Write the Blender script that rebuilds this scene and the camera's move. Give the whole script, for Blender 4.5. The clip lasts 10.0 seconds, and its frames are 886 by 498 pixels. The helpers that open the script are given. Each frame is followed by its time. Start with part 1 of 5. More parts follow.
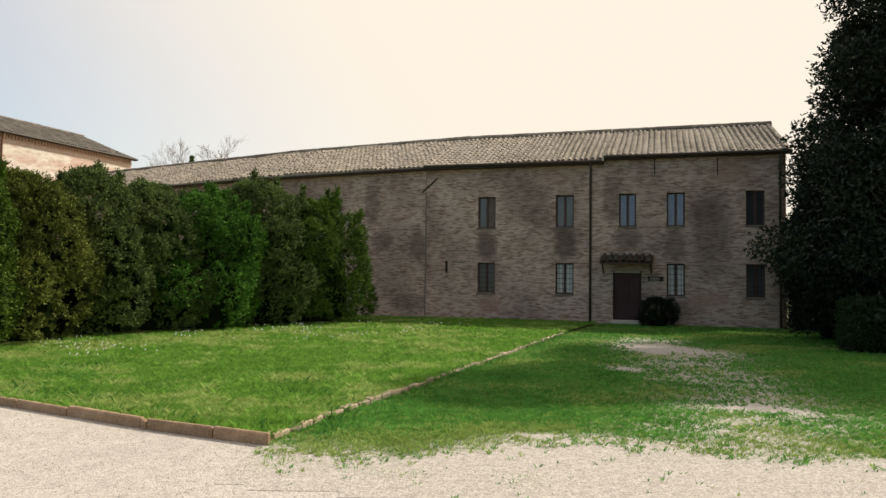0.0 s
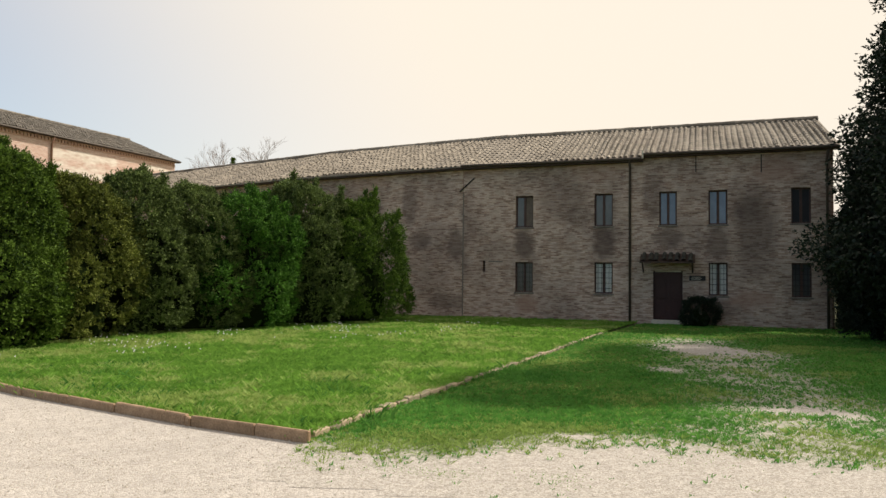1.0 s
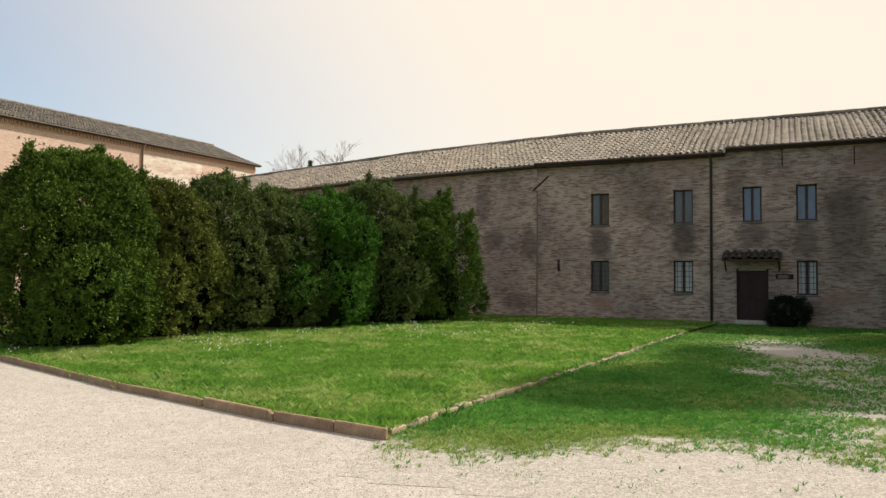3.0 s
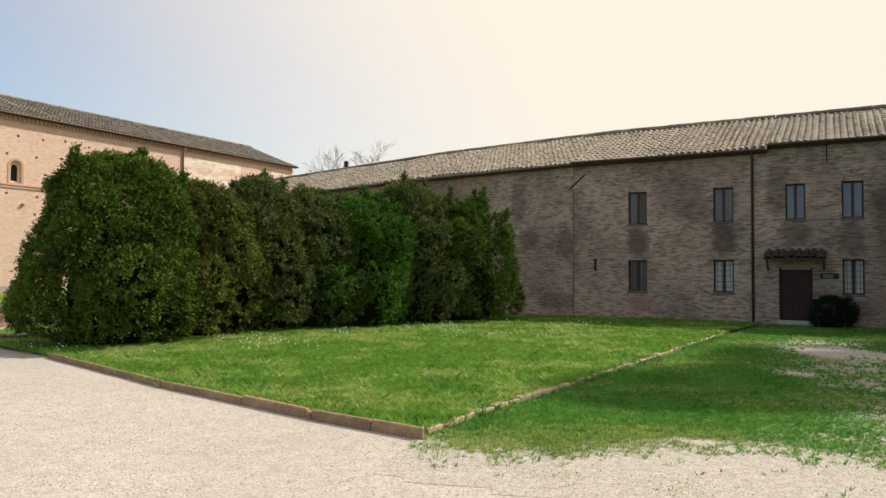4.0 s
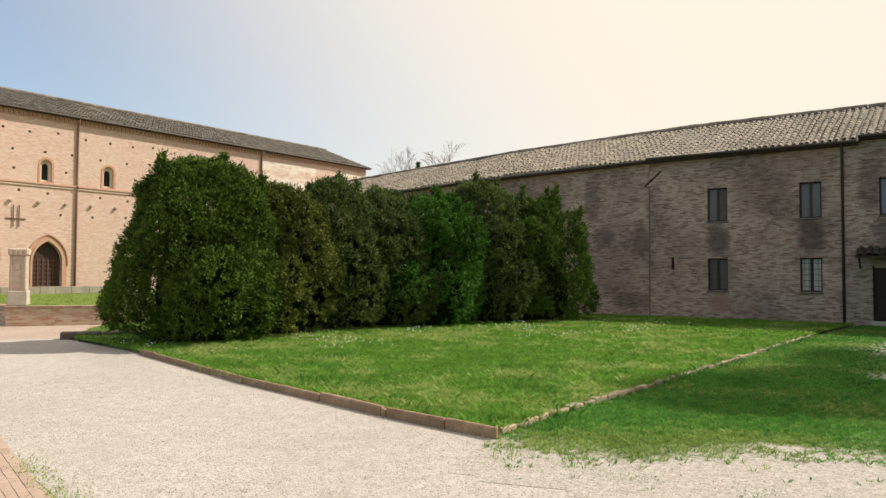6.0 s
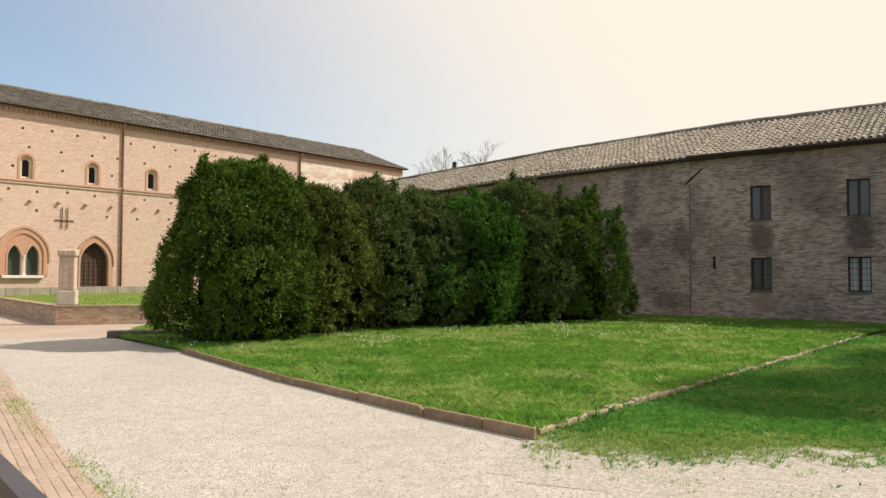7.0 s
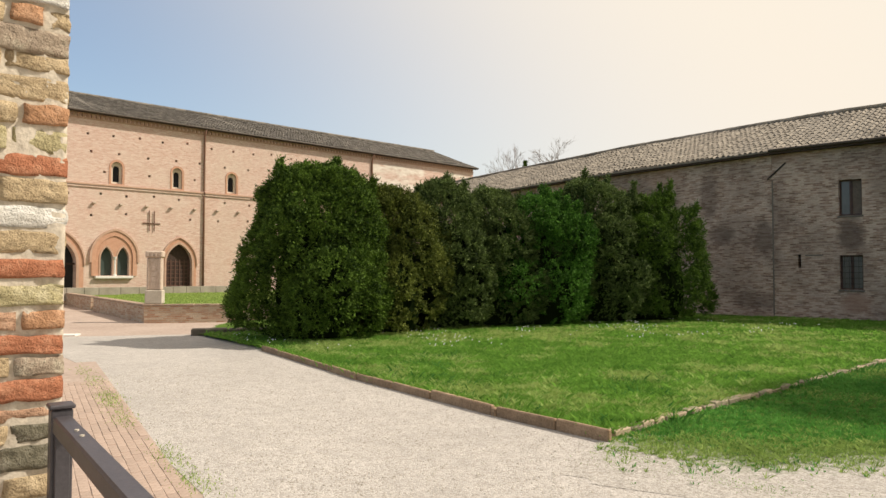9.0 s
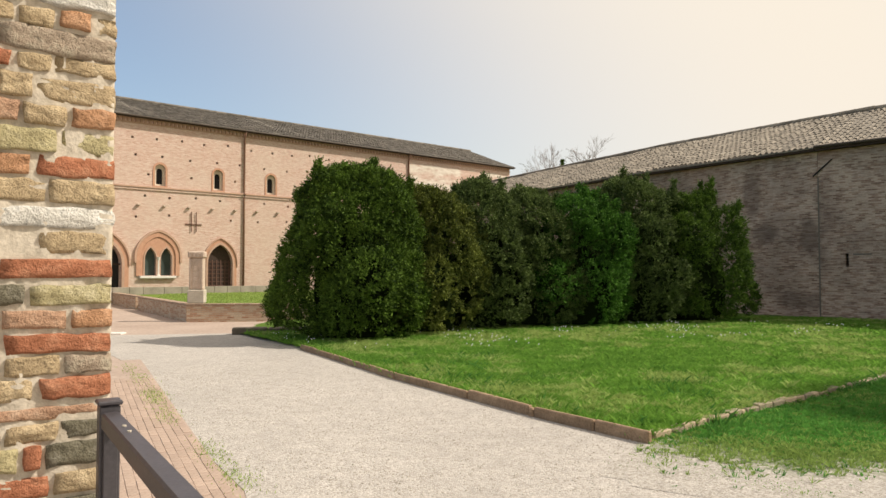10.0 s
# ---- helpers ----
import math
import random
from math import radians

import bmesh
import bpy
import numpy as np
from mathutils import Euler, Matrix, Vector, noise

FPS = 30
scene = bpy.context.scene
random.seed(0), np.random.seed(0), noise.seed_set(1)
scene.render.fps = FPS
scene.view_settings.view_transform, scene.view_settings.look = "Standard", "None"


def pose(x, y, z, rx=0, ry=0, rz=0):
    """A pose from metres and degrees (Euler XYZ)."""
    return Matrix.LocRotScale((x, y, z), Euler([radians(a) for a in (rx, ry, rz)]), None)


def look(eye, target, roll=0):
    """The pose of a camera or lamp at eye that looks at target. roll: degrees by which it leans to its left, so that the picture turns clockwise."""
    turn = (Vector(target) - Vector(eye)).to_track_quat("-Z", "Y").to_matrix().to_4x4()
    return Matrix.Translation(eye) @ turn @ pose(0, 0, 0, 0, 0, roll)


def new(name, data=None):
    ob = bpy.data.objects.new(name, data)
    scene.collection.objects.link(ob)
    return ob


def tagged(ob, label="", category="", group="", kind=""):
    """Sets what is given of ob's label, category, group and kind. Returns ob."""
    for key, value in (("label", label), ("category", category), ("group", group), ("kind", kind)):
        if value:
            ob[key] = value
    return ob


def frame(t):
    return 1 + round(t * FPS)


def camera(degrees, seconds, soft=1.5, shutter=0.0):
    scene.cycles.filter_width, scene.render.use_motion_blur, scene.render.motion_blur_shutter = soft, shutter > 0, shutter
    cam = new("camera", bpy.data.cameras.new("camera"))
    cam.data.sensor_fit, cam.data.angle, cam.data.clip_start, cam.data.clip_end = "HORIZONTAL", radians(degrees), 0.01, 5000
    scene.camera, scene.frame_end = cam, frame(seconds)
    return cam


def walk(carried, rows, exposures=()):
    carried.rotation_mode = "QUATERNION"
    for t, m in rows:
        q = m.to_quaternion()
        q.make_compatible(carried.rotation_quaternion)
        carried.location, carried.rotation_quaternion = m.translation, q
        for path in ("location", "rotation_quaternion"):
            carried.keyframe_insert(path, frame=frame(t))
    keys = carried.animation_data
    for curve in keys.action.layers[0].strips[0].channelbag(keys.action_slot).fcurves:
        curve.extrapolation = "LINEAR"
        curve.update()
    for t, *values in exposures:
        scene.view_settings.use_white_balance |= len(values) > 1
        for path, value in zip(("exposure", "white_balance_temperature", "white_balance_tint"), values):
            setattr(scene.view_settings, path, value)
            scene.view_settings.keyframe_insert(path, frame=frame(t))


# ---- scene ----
# ---------------------------------------------------------------- camera
cam = camera(64.72, 10.0, soft=1.45)
# seconds, yaw, pitch, roll, eye: the camera pans in the hand and drifts a few centimetres
TURN = [
    (0.0, -0.079, 2.401, -0.735, 0.0324, 0.0028, 1.8312), (0.5, 1.422, 2.364, -0.692, 0.0286, 0.0028, 1.8312),
    (1.0, 2.977, 2.325, -0.678, 0.0249, 0.0028, 1.8312), (1.5, 4.395, 2.299, -0.635, 0.0213, 0.0027, 1.8312),
    (2.0, 5.913, 2.257, -0.624, 0.0179, 0.0025, 1.8311), (2.5, 7.417, 2.235, -0.586, 0.0146, 0.0023, 1.8310),
    (3.0, 8.994, 2.213, -0.507, 0.0114, 0.0020, 1.8309), (4.5, 13.370, 2.144, -0.407, 0.0027, 0.0006, 1.8303),
    (5.0, 14.947, 2.123, -0.368, 0.0000, 0.0000, 1.8300), (6.5, 19.225, 2.077, -0.257, -0.0072, -0.0022, 1.8289),
    (7.0, 20.783, 2.069, -0.225, -0.0094, -0.0031, 1.8285), (7.5, 22.224, 2.048, -0.201, -0.0114, -0.0041, 1.8280),
    (8.0, 23.716, 2.028, -0.152, -0.0133, -0.0051, 1.8275), (8.5, 25.066, 2.027, -0.132, -0.0151, -0.0062, 1.8270),
    (9.0, 26.592, 2.014, -0.071, -0.0167, -0.0074, 1.8264), (9.5, 28.048, 2.000, -0.050, -0.0182, -0.0086, 1.8258),
    (10.0, 29.592, 1.994, -0.020, -0.0196, -0.0100, 1.8252)]
walk(cam, [(t, pose(ex, ey, ez, 90 + p, r, y)) for t, y, p, r, ex, ey, ez in TURN], [(0.0, 0.64, 6950, 9), (7.0, 0.65, 6950, 9), (10.0, 0.58, 6950, 9)])

# ---------------------------------------------------------------- light
SUN_DIR = Vector((0.84, 0.54, 0.0)).normalized()   # where the sun stands, seen from the court
SUN_EL = radians(45)
world = bpy.data.worlds.new("sky")
scene.world = world
world.use_nodes = True
wn = world.node_tree.nodes
sky = wn.new("ShaderNodeTexSky")
sky.sky_type, sky.sun_disc = "NISHITA", False
sky.sun_elevation = SUN_EL
sky.sun_rotation = math.atan2(SUN_DIR.x, SUN_DIR.y)
sky.air_density, sky.dust_density, sky.ozone_density = 1.0, 2.0, 1.0
wn["Background"].inputs["Strength"].default_value = 0.12
wl = world.node_tree.links
wl.new(sky.outputs[0], wn["Background"].inputs["Color"])
# bright haze that thickens towards the sun
haze = wn.new("ShaderNodeBackground")
haze.inputs["Color"].default_value, haze.inputs["Strength"].default_value = (1.0, 0.925, 0.835, 1), 0.63
way = wn.new("ShaderNodeTexCoord")
dot = wn.new("ShaderNodeVectorMath")
dot.operation = "DOT_PRODUCT"
wl.new(way.outputs["Generated"], dot.inputs[0])
dot.inputs[1].default_value = SUN_DIR * math.cos(SUN_EL) + Vector((0, 0, math.sin(SUN_EL)))
span = wn.new("ShaderNodeMapRange")
span.interpolation_type = "SMOOTHSTEP"
span.inputs["From Min"].default_value, span.inputs["From Max"].default_value = -0.14, 0.6
wl.new(dot.outputs["Value"], span.inputs["Value"])
both = wn.new("ShaderNodeMixShader")
wl.new(span.outputs[0], both.inputs[0])
wl.new(wn["Background"].outputs[0], both.inputs[1])
wl.new(haze.outputs[0], both.inputs[2])
wl.new(both.outputs[0], wn["World Output"].inputs[0])
sun_data = bpy.data.lights.new("sun", "SUN")
sun_data.energy, sun_data.angle, sun_data.color = 3.3, radians(0.6), (1.0, 0.95, 0.88)
sun = new("sun", sun_data)
to_sun = SUN_DIR * math.cos(SUN_EL) + Vector((0, 0, math.sin(SUN_EL)))
sun.matrix_world = look(to_sun * 60, (0, 0, 0))

# ---------------------------------------------------------------- materials
def mat(name, rough=0.85, metal=0.0, spec=0.3):
    m = bpy.data.materials.new(name)
    m.use_nodes = True
    b = m.node_tree.nodes["Principled BSDF"]
    b.inputs["Roughness"].default_value, b.inputs["Metallic"].default_value = rough, metal
    b.inputs["Specular IOR Level"].default_value = spec
    return m, m.node_tree.nodes, m.node_tree.links, b


def nd(ns, kind, **kw):
    n = ns.new("ShaderNode" + kind)
    for k, v in kw.items():
        n.inputs[k.replace("_", " ")].default_value = v
    return n


def ramp(ns, ls, fac, stops):
    r = ns.new("ShaderNodeValToRGB")
    while len(r.color_ramp.elements) < len(stops):
        r.color_ramp.elements.new(0.5)
    for e, (p, c) in zip(r.color_ramp.elements, stops):
        e.position, e.color = p, (*c, 1)
    ls.new(fac, r.inputs[0])
    return r.outputs[0]


def mix(ns, ls, fac, a, b, how="MIX"):
    n = ns.new("ShaderNodeMix")
    n.data_type, n.blend_type = "RGBA", how
    for sock, v in ((n.inputs[0], fac), (n.inputs[6], a), (n.inputs[7], b)):
        if hasattr(v, "links"):
            ls.new(v, sock)
        else:
            sock.default_value = v if isinstance(v, (int, float)) else (*v, 1)
    return n.outputs[2]


def coords(ns, ls, scale=(1, 1, 1), what="Object", turn=(0, 0, 0)):
    tc, mp = ns.new("ShaderNodeTexCoord"), ns.new("ShaderNodeMapping")
    mp.inputs["Scale"].default_value = scale
    mp.inputs["Rotation"].default_value = turn
    ls.new(tc.outputs[what], mp.inputs[0])
    return mp.outputs[0]


def noise_of(ns, ls, vec, scale, detail=4.0, rough=0.55):
    n = nd(ns, "TexNoise", Scale=scale, Detail=detail, Roughness=rough)
    ls.new(vec, n.inputs["Vector"])
    return n.outputs[0]


def bump(ns, ls, b, height, strength, dist):
    n = nd(ns, "Bump", Strength=strength, Distance=dist)
    ls.new(height, n.inputs["Height"])
    ls.new(n.outputs[0], b.inputs["Normal"])


def plain(name, lo, hi, scale=3.0, rough=0.8, metal=0.0, fine=40.0, dist=0.004, spec=0.3, vary=0.0):
    """Two scales of noise between two colours, with a fine relief."""
    m, ns, ls, b = mat(name, rough, metal, spec)
    v = coords(ns, ls)
    big, small = noise_of(ns, ls, v, scale), noise_of(ns, ls, v, fine, 5)
    c = ramp(ns, ls, big, [(0.3, lo), (0.7, hi)])
    c = mix(ns, ls, 0.35, c, ramp(ns, ls, small, [(0.3, tuple(x * 0.6 for x in lo)), (0.7, tuple(min(1, x * 1.25) for x in hi))]))
    if vary:
        info = ns.new("ShaderNodeObjectInfo")
        isl = ns.new("ShaderNodeNewGeometry")
        both = ns.new("ShaderNodeMath")
        both.operation = "ADD"
        ls.new(info.outputs["Random"], both.inputs[0])
        ls.new(isl.outputs["Random Per Island"], both.inputs[1])
        hsv = nd(ns, "HueSaturation")
        mr = nd(ns, "MapRange", From_Max=2.0, To_Min=1 - vary * 1.3, To_Max=1 + vary * 1.3)
        ls.new(both.outputs[0], mr.inputs[0])
        ls.new(mr.outputs[0], hsv.inputs["Value"])
        ls.new(c, hsv.inputs["Color"])
        c = hsv.outputs[0]
    ls.new(c, b.inputs["Base Color"])
    bump(ns, ls, b, small, 0.5, dist)
    return m


def brickwork(name, cols, mortar, stain, stain_amount, patch=None, course=0.075, length=0.27, dark=None, dark_amount=0.0, even=0.45, fleck=None, soot=(), repair=()):
    """Old brick wall: wall-plane coordinates run along x and z of the object."""
    m, ns, ls, b = mat(name, 0.92, 0, 0.15)
    tc = ns.new("ShaderNodeTexCoord")
    sx = ns.new("ShaderNodeSeparateXYZ")
    cb = ns.new("ShaderNodeCombineXYZ")
    ls.new(tc.outputs["Object"], sx.inputs[0])
    ls.new(sx.outputs[0], cb.inputs[0])
    ls.new(sx.outputs[2], cb.inputs[1])
    wob = nd(ns, "TexNoise", Scale=0.6, Detail=2.0)
    ls.new(cb.outputs[0], wob.inputs["Vector"])
    add = ns.new("ShaderNodeVectorMath")
    add.operation = "MULTIPLY_ADD"
    ls.new(wob.outputs[1], add.inputs[0])
    add.inputs[1].default_value = (0.06, 0.06, 0)
    ls.new(cb.outputs[0], add.inputs[2])
    br = nd(ns, "TexBrick", Scale=1.0, Mortar_Size=0.009, Mortar_Smooth=0.5, Bias=0.0, Brick_Width=length, Row_Height=course)
    br.offset = 0.5
    br.inputs["Color1"].default_value, br.inputs["Color2"].default_value, br.inputs["Mortar"].default_value = (0, 0, 0, 1), (1, 1, 1, 1), (0.5, 0.5, 0.5, 1)
    ls.new(add.outputs[0], br.inputs["Vector"])
    v = cb.outputs[0]
    n_big = noise_of(ns, ls, v, 0.35, 6, 0.6)
    n_mid = noise_of(ns, ls, v, 2.2, 5, 0.6)
    mp = ns.new("ShaderNodeMapping")
    mp.inputs["Scale"].default_value = (5.0, 17.0, 1)
    ls.new(v, mp.inputs[0])
    n_course = noise_of(ns, ls, mp.outputs[0], 1.0, 4, 0.7)
    n_fine = noise_of(ns, ls, v, 30, 5, 0.6)
    bw = ns.new("ShaderNodeSeparateColor")
    ls.new(br.outputs[0], bw.inputs[0])
    mm = ns.new("ShaderNodeMath")
    mm.operation = "MULTIPLY_ADD"
    ls.new(bw.outputs[0], mm.inputs[0])
    mm.inputs[1].default_value = even
    half = ns.new("ShaderNodeMath")
    half.operation = "MULTIPLY"
    ls.new(n_course, half.inputs[0])
    half.inputs[1].default_value = 0.75
    ls.new(half.outputs[0], mm.inputs[2])
    k = len(cols) - 1
    c = ramp(ns, ls, mm.outputs[0], [(0.22 + 0.5 * i / k, col) for i, col in enumerate(cols)])
    c = mix(ns, ls, br.outputs[1], c, mortar)
    f = ramp(ns, ls, n_big, [(0.45, (0, 0, 0)), (0.68, (stain_amount,) * 3)])
    c = mix(ns, ls, f, c, stain)
    if dark:
        f2 = ramp(ns, ls, n_mid, [(0.5, (0, 0, 0)), (0.75, (dark_amount,) * 3)])
        c = mix(ns, ls, f2, c, dark)
    if fleck:
        c = mix(ns, ls, ramp(ns, ls, n_course, [(0.6, (0, 0, 0)), (0.72, (0.6,) * 3)]), c, fleck)
    if patch:
        n_p = noise_of(ns, ls, v, 0.9, 4, 0.6)
        f3 = ramp(ns, ls, n_p, [(0.62, (0, 0, 0)), (0.68, (0.75,) * 3)])
        c = mix(ns, ls, f3, c, patch)
    if soot or repair:
        # long streaks that follow the courses
        mp2 = ns.new("ShaderNodeMapping")
        mp2.inputs["Scale"].default_value = (0.9, 7.0, 1)
        ls.new(v, mp2.inputs[0])
        n_streak = noise_of(ns, ls, mp2.outputs[0], 1.6, 6, 0.72)
        c = mix(ns, ls, ramp(ns, ls, n_streak, [(0.36, (0.45,) * 3), (0.5, (0, 0, 0))]), c, (0.075, 0.055, 0.047))
        c = mix(ns, ls, ramp(ns, ls, n_streak, [(0.54, (0, 0, 0)), (0.7, (0.32,) * 3)]), c, (0.52, 0.4, 0.33))
    for (s0, s1, z0, z1, amount), tone in [(q, stain) for q in soot] + [(q, (0.33, 0.2, 0.15)) for q in repair]:
        # a patch with ragged edges at one place on the wall
        mk = ns.new("ShaderNodeVectorMath")
        mk.operation = "SUBTRACT"
        warp = ns.new("ShaderNodeVectorMath")
        warp.operation = "MULTIPLY_ADD"
        rag = nd(ns, "TexNoise", Scale=2.5, Detail=4.0)
        ls.new(v, rag.inputs["Vector"])
        ls.new(rag.outputs[1], warp.inputs[0])
        warp.inputs[1].default_value = (0.5, 0.5, 0)
        ls.new(v, warp.inputs[2])
        ls.new(warp.outputs[0], mk.inputs[0])
        mk.inputs[1].default_value = ((s0 + s1) / 2 + 0.25, (z0 + z1) / 2 + 0.25, 0)
        sc = ns.new("ShaderNodeVectorMath")
        sc.operation = "MULTIPLY"
        ls.new(mk.outputs[0], sc.inputs[0])
        sc.inputs[1].default_value = (2 / (s1 - s0), 2 / (z1 - z0), 0)
        ln = ns.new("ShaderNodeVectorMath")
        ln.operation = "LENGTH"
        ls.new(sc.outputs[0], ln.inputs[0])
        c = mix(ns, ls, ramp(ns, ls, ln.outputs["Value"], [(0.55, (amount,) * 3), (1.0, (0, 0, 0))]), c, tone)
    c = mix(ns, ls, 0.22, c, ramp(ns, ls, n_fine, [(0.3, (0.25,) * 3), (0.7, (0.95,) * 3)]), "OVERLAY")
    ls.new(c, b.inputs["Base Color"])
    hgt = ns.new("ShaderNodeMath")
    hgt.operation = "SUBTRACT"
    ls.new(n_fine, hgt.inputs[0])
    ls.new(br.outputs[1], hgt.inputs[1])
    bump(ns, ls, b, hgt.outputs[0], 0.7, 0.012)
    return m


# soot under and between the windows, redder repairs: along the wall, and height
SOOT = [(2.3, 3.5, 2.5, 4.2, 0.75), (5.8, 7.0, 2.5, 4.2, 0.75), (8.3, 9.8, 2.9, 4.2, 0.6), (10.3, 11.6, 2.4, 4.3, 0.65), (-0.9, 0.4, 0.6, 6.0, 0.4), (11.3, 13.4, 2.0, 6.0, 0.6),
        (3.2, 6.0, 4.2, 6.6, 0.4), (7.9, 9.0, 4.0, 6.4, 0.55), (9.3, 12.0, 0.2, 1.2, 0.45)]
REPAIR = [(2.4, 3.7, 0.2, 1.2, 0.7), (12.0, 14.2, 5.6, 7.0, 0.6), (11.2, 13.2, 0.6, 1.6, 0.6), (-9.0, 3.0, 6.2, 7.4, 0.5), (4.5, 7.6, 5.9, 7.2, 0.4)]
OLD_BRICK = [(0.115, 0.067, 0.05), (0.265, 0.16, 0.117), (0.4, 0.262, 0.198), (0.56, 0.42, 0.335)]
M_BRICK_DARK = brickwork("weathered brown brick", OLD_BRICK, (0.43, 0.34, 0.28), (0.1, 0.07, 0.06), 0.75, None, dark=(0.54, 0.43, 0.36), dark_amount=0.5,
                         course=0.062, length=0.23, even=0.55, fleck=(0.68, 0.57, 0.49), soot=SOOT, repair=REPAIR)
M_BRICK_PINK = brickwork("pale pink brick", [(0.38, 0.205, 0.16), (0.56, 0.345, 0.275), (0.64, 0.44, 0.36), (0.7, 0.55, 0.47)],
                         (0.6, 0.49, 0.41), (0.62, 0.49, 0.4), 0.5, None, dark=(0.53, 0.33, 0.26), dark_amount=0.35, course=0.06, length=0.24, even=0.3)
M_BRICK_LOW = brickwork("garden wall brick", [(0.24, 0.125, 0.075), (0.4, 0.225, 0.14), (0.48, 0.32, 0.215), (0.52, 0.41, 0.3)],
                        (0.45, 0.38, 0.3), (0.3, 0.24, 0.18), 0.4)
M_PLASTER = plain("pale lime plaster", (0.6, 0.5, 0.4), (0.72, 0.64, 0.54), 1.2, 0.9)
M_TILE = plain("old clay roof tile", (0.16, 0.135, 0.108), (0.32, 0.275, 0.22), 1.3, 0.9, 0, 14, 0.01, vary=0.36)
M_TILE_DARK = plain("lichened clay roof tile", (0.11, 0.097, 0.08), (0.23, 0.2, 0.165), 1.6, 0.95, 0, 12, 0.01, vary=0.5)
M_TILE_MOSS = plain("mossy dark roof tile", (0.035, 0.035, 0.028), (0.085, 0.08, 0.06), 4, 0.95, 0, 25, 0.01, vary=0.3)
M_DARKWOOD = plain("dark stained timber", (0.035, 0.022, 0.016), (0.07, 0.04, 0.028), 6, 0.6)
M_DOORWOOD = plain("red brown painted door", (0.032, 0.011, 0.010), (0.052, 0.018, 0.015), 3, 0.55)
M_LEAD = plain("dark painted iron pipe", (0.05, 0.038, 0.03), (0.09, 0.065, 0.05), 3, 0.6)
M_IRON = plain("black wrought iron", (0.015, 0.014, 0.014), (0.035, 0.03, 0.028), 8, 0.55, 0.4)
M_RAIL = plain("dark grey painted steel", (0.05, 0.044, 0.049), (0.078, 0.069, 0.075), 5, 0.42, 0.0, 90, 0.0008, 0.5)
M_STONE = plain("weathered pale stone", (0.42, 0.36, 0.28), (0.6, 0.54, 0.45), 3, 0.9)
M_STONE_WHITE = plain("white marble", (0.65, 0.6, 0.54), (0.78, 0.74, 0.68), 4, 0.7)
M_KERB = plain("clay kerb tile", (0.17, 0.11, 0.065), (0.38, 0.26, 0.165), 5, 0.9, vary=0.2)
M_TERRA = plain("terracotta arch moulding", (0.47, 0.245, 0.16), (0.58, 0.335, 0.23), 4, 0.9)
M_CURTAIN = plain("pale window blind", (0.5, 0.5, 0.47), (0.62, 0.62, 0.58), 3, 0.8)
# near-black backing: the darkness of unlit rooms is put into the colour
M_INSIDE = plain("near-black backing, unlit room in colour", (0.02, 0.02, 0.02), (0.04, 0.037, 0.033), 2, 0.9)
M_MORTAR = plain("sandy lime mortar", (0.47, 0.4, 0.31), (0.64, 0.56, 0.455), 9, 0.95, 0, 60, 0.008)
M_BARK = plain("grey brown bark", (0.06, 0.045, 0.035), (0.13, 0.1, 0.08), 8, 0.95)
M_TWIG = plain("bare grey twig", (0.3, 0.25, 0.24), (0.42, 0.37, 0.35), 4, 0.95)


# opaque panes: the tint stands in for the dark room behind the glass
def glass_mat(name, tint, rough):
    m, ns, ls, b = mat(name, rough, 0.0, 0.6)
    v = coords(ns, ls)
    c = ramp(ns, ls, noise_of(ns, ls, v, 1.5), [(0.3, tint), (0.7, tuple(x * 1.5 for x in tint))])
    ls.new(c, b.inputs["Base Color"])
    return m


# blue tint paints the sky's reflection into the base colour
M_GLASS = glass_mat("opaque blue pane, sky reflection in colour", (0.07, 0.1, 0.16), 0.1)


def leaf_mat(name, dark, light, rough=0.75, spec=0.12, thin=0.3, sparkle=False):
    m, ns, ls, b = mat(name, rough, 0, spec)
    g = ns.new("ShaderNodeNewGeometry")
    v = coords(ns, ls)
    n1 = noise_of(ns, ls, v, 1.1, 3)
    half = tuple((a + b_) / 2 for a, b_ in zip(dark, light))
    # few bright leaves among dark ones: sunlit tufts put into the leaf colour
    stops = [(0.0, dark), (0.5, tuple(x * 1.8 for x in dark)), (0.8, half), (1.0, tuple(x * 1.5 for x in light))] if sparkle else [(0.0, dark), (0.6, half), (1.0, light)]
    c1 = ramp(ns, ls, g.outputs["Random Per Island"], stops)
    n2 = noise_of(ns, ls, v, 6.0, 3)
    c = mix(ns, ls, 0.45, c1, ramp(ns, ls, n1, [(0.35, dark), (0.68, light)]))
    c = mix(ns, ls, 0.35, c, ramp(ns, ls, n2, [(0.4, dark), (0.62, light)]))
    ls.new(c, b.inputs["Base Color"])
    tr = ns.new("ShaderNodeBsdfTranslucent")
    ls.new(c, tr.inputs[0])
    ms = ns.new("ShaderNodeMixShader")
    ms.inputs[0].default_value = thin
    ls.new(b.outputs[0], ms.inputs[1])
    ls.new(tr.outputs[0], ms.inputs[2])
    ls.new(ms.outputs[0], ns["Material Output"].inputs[0])
    return m


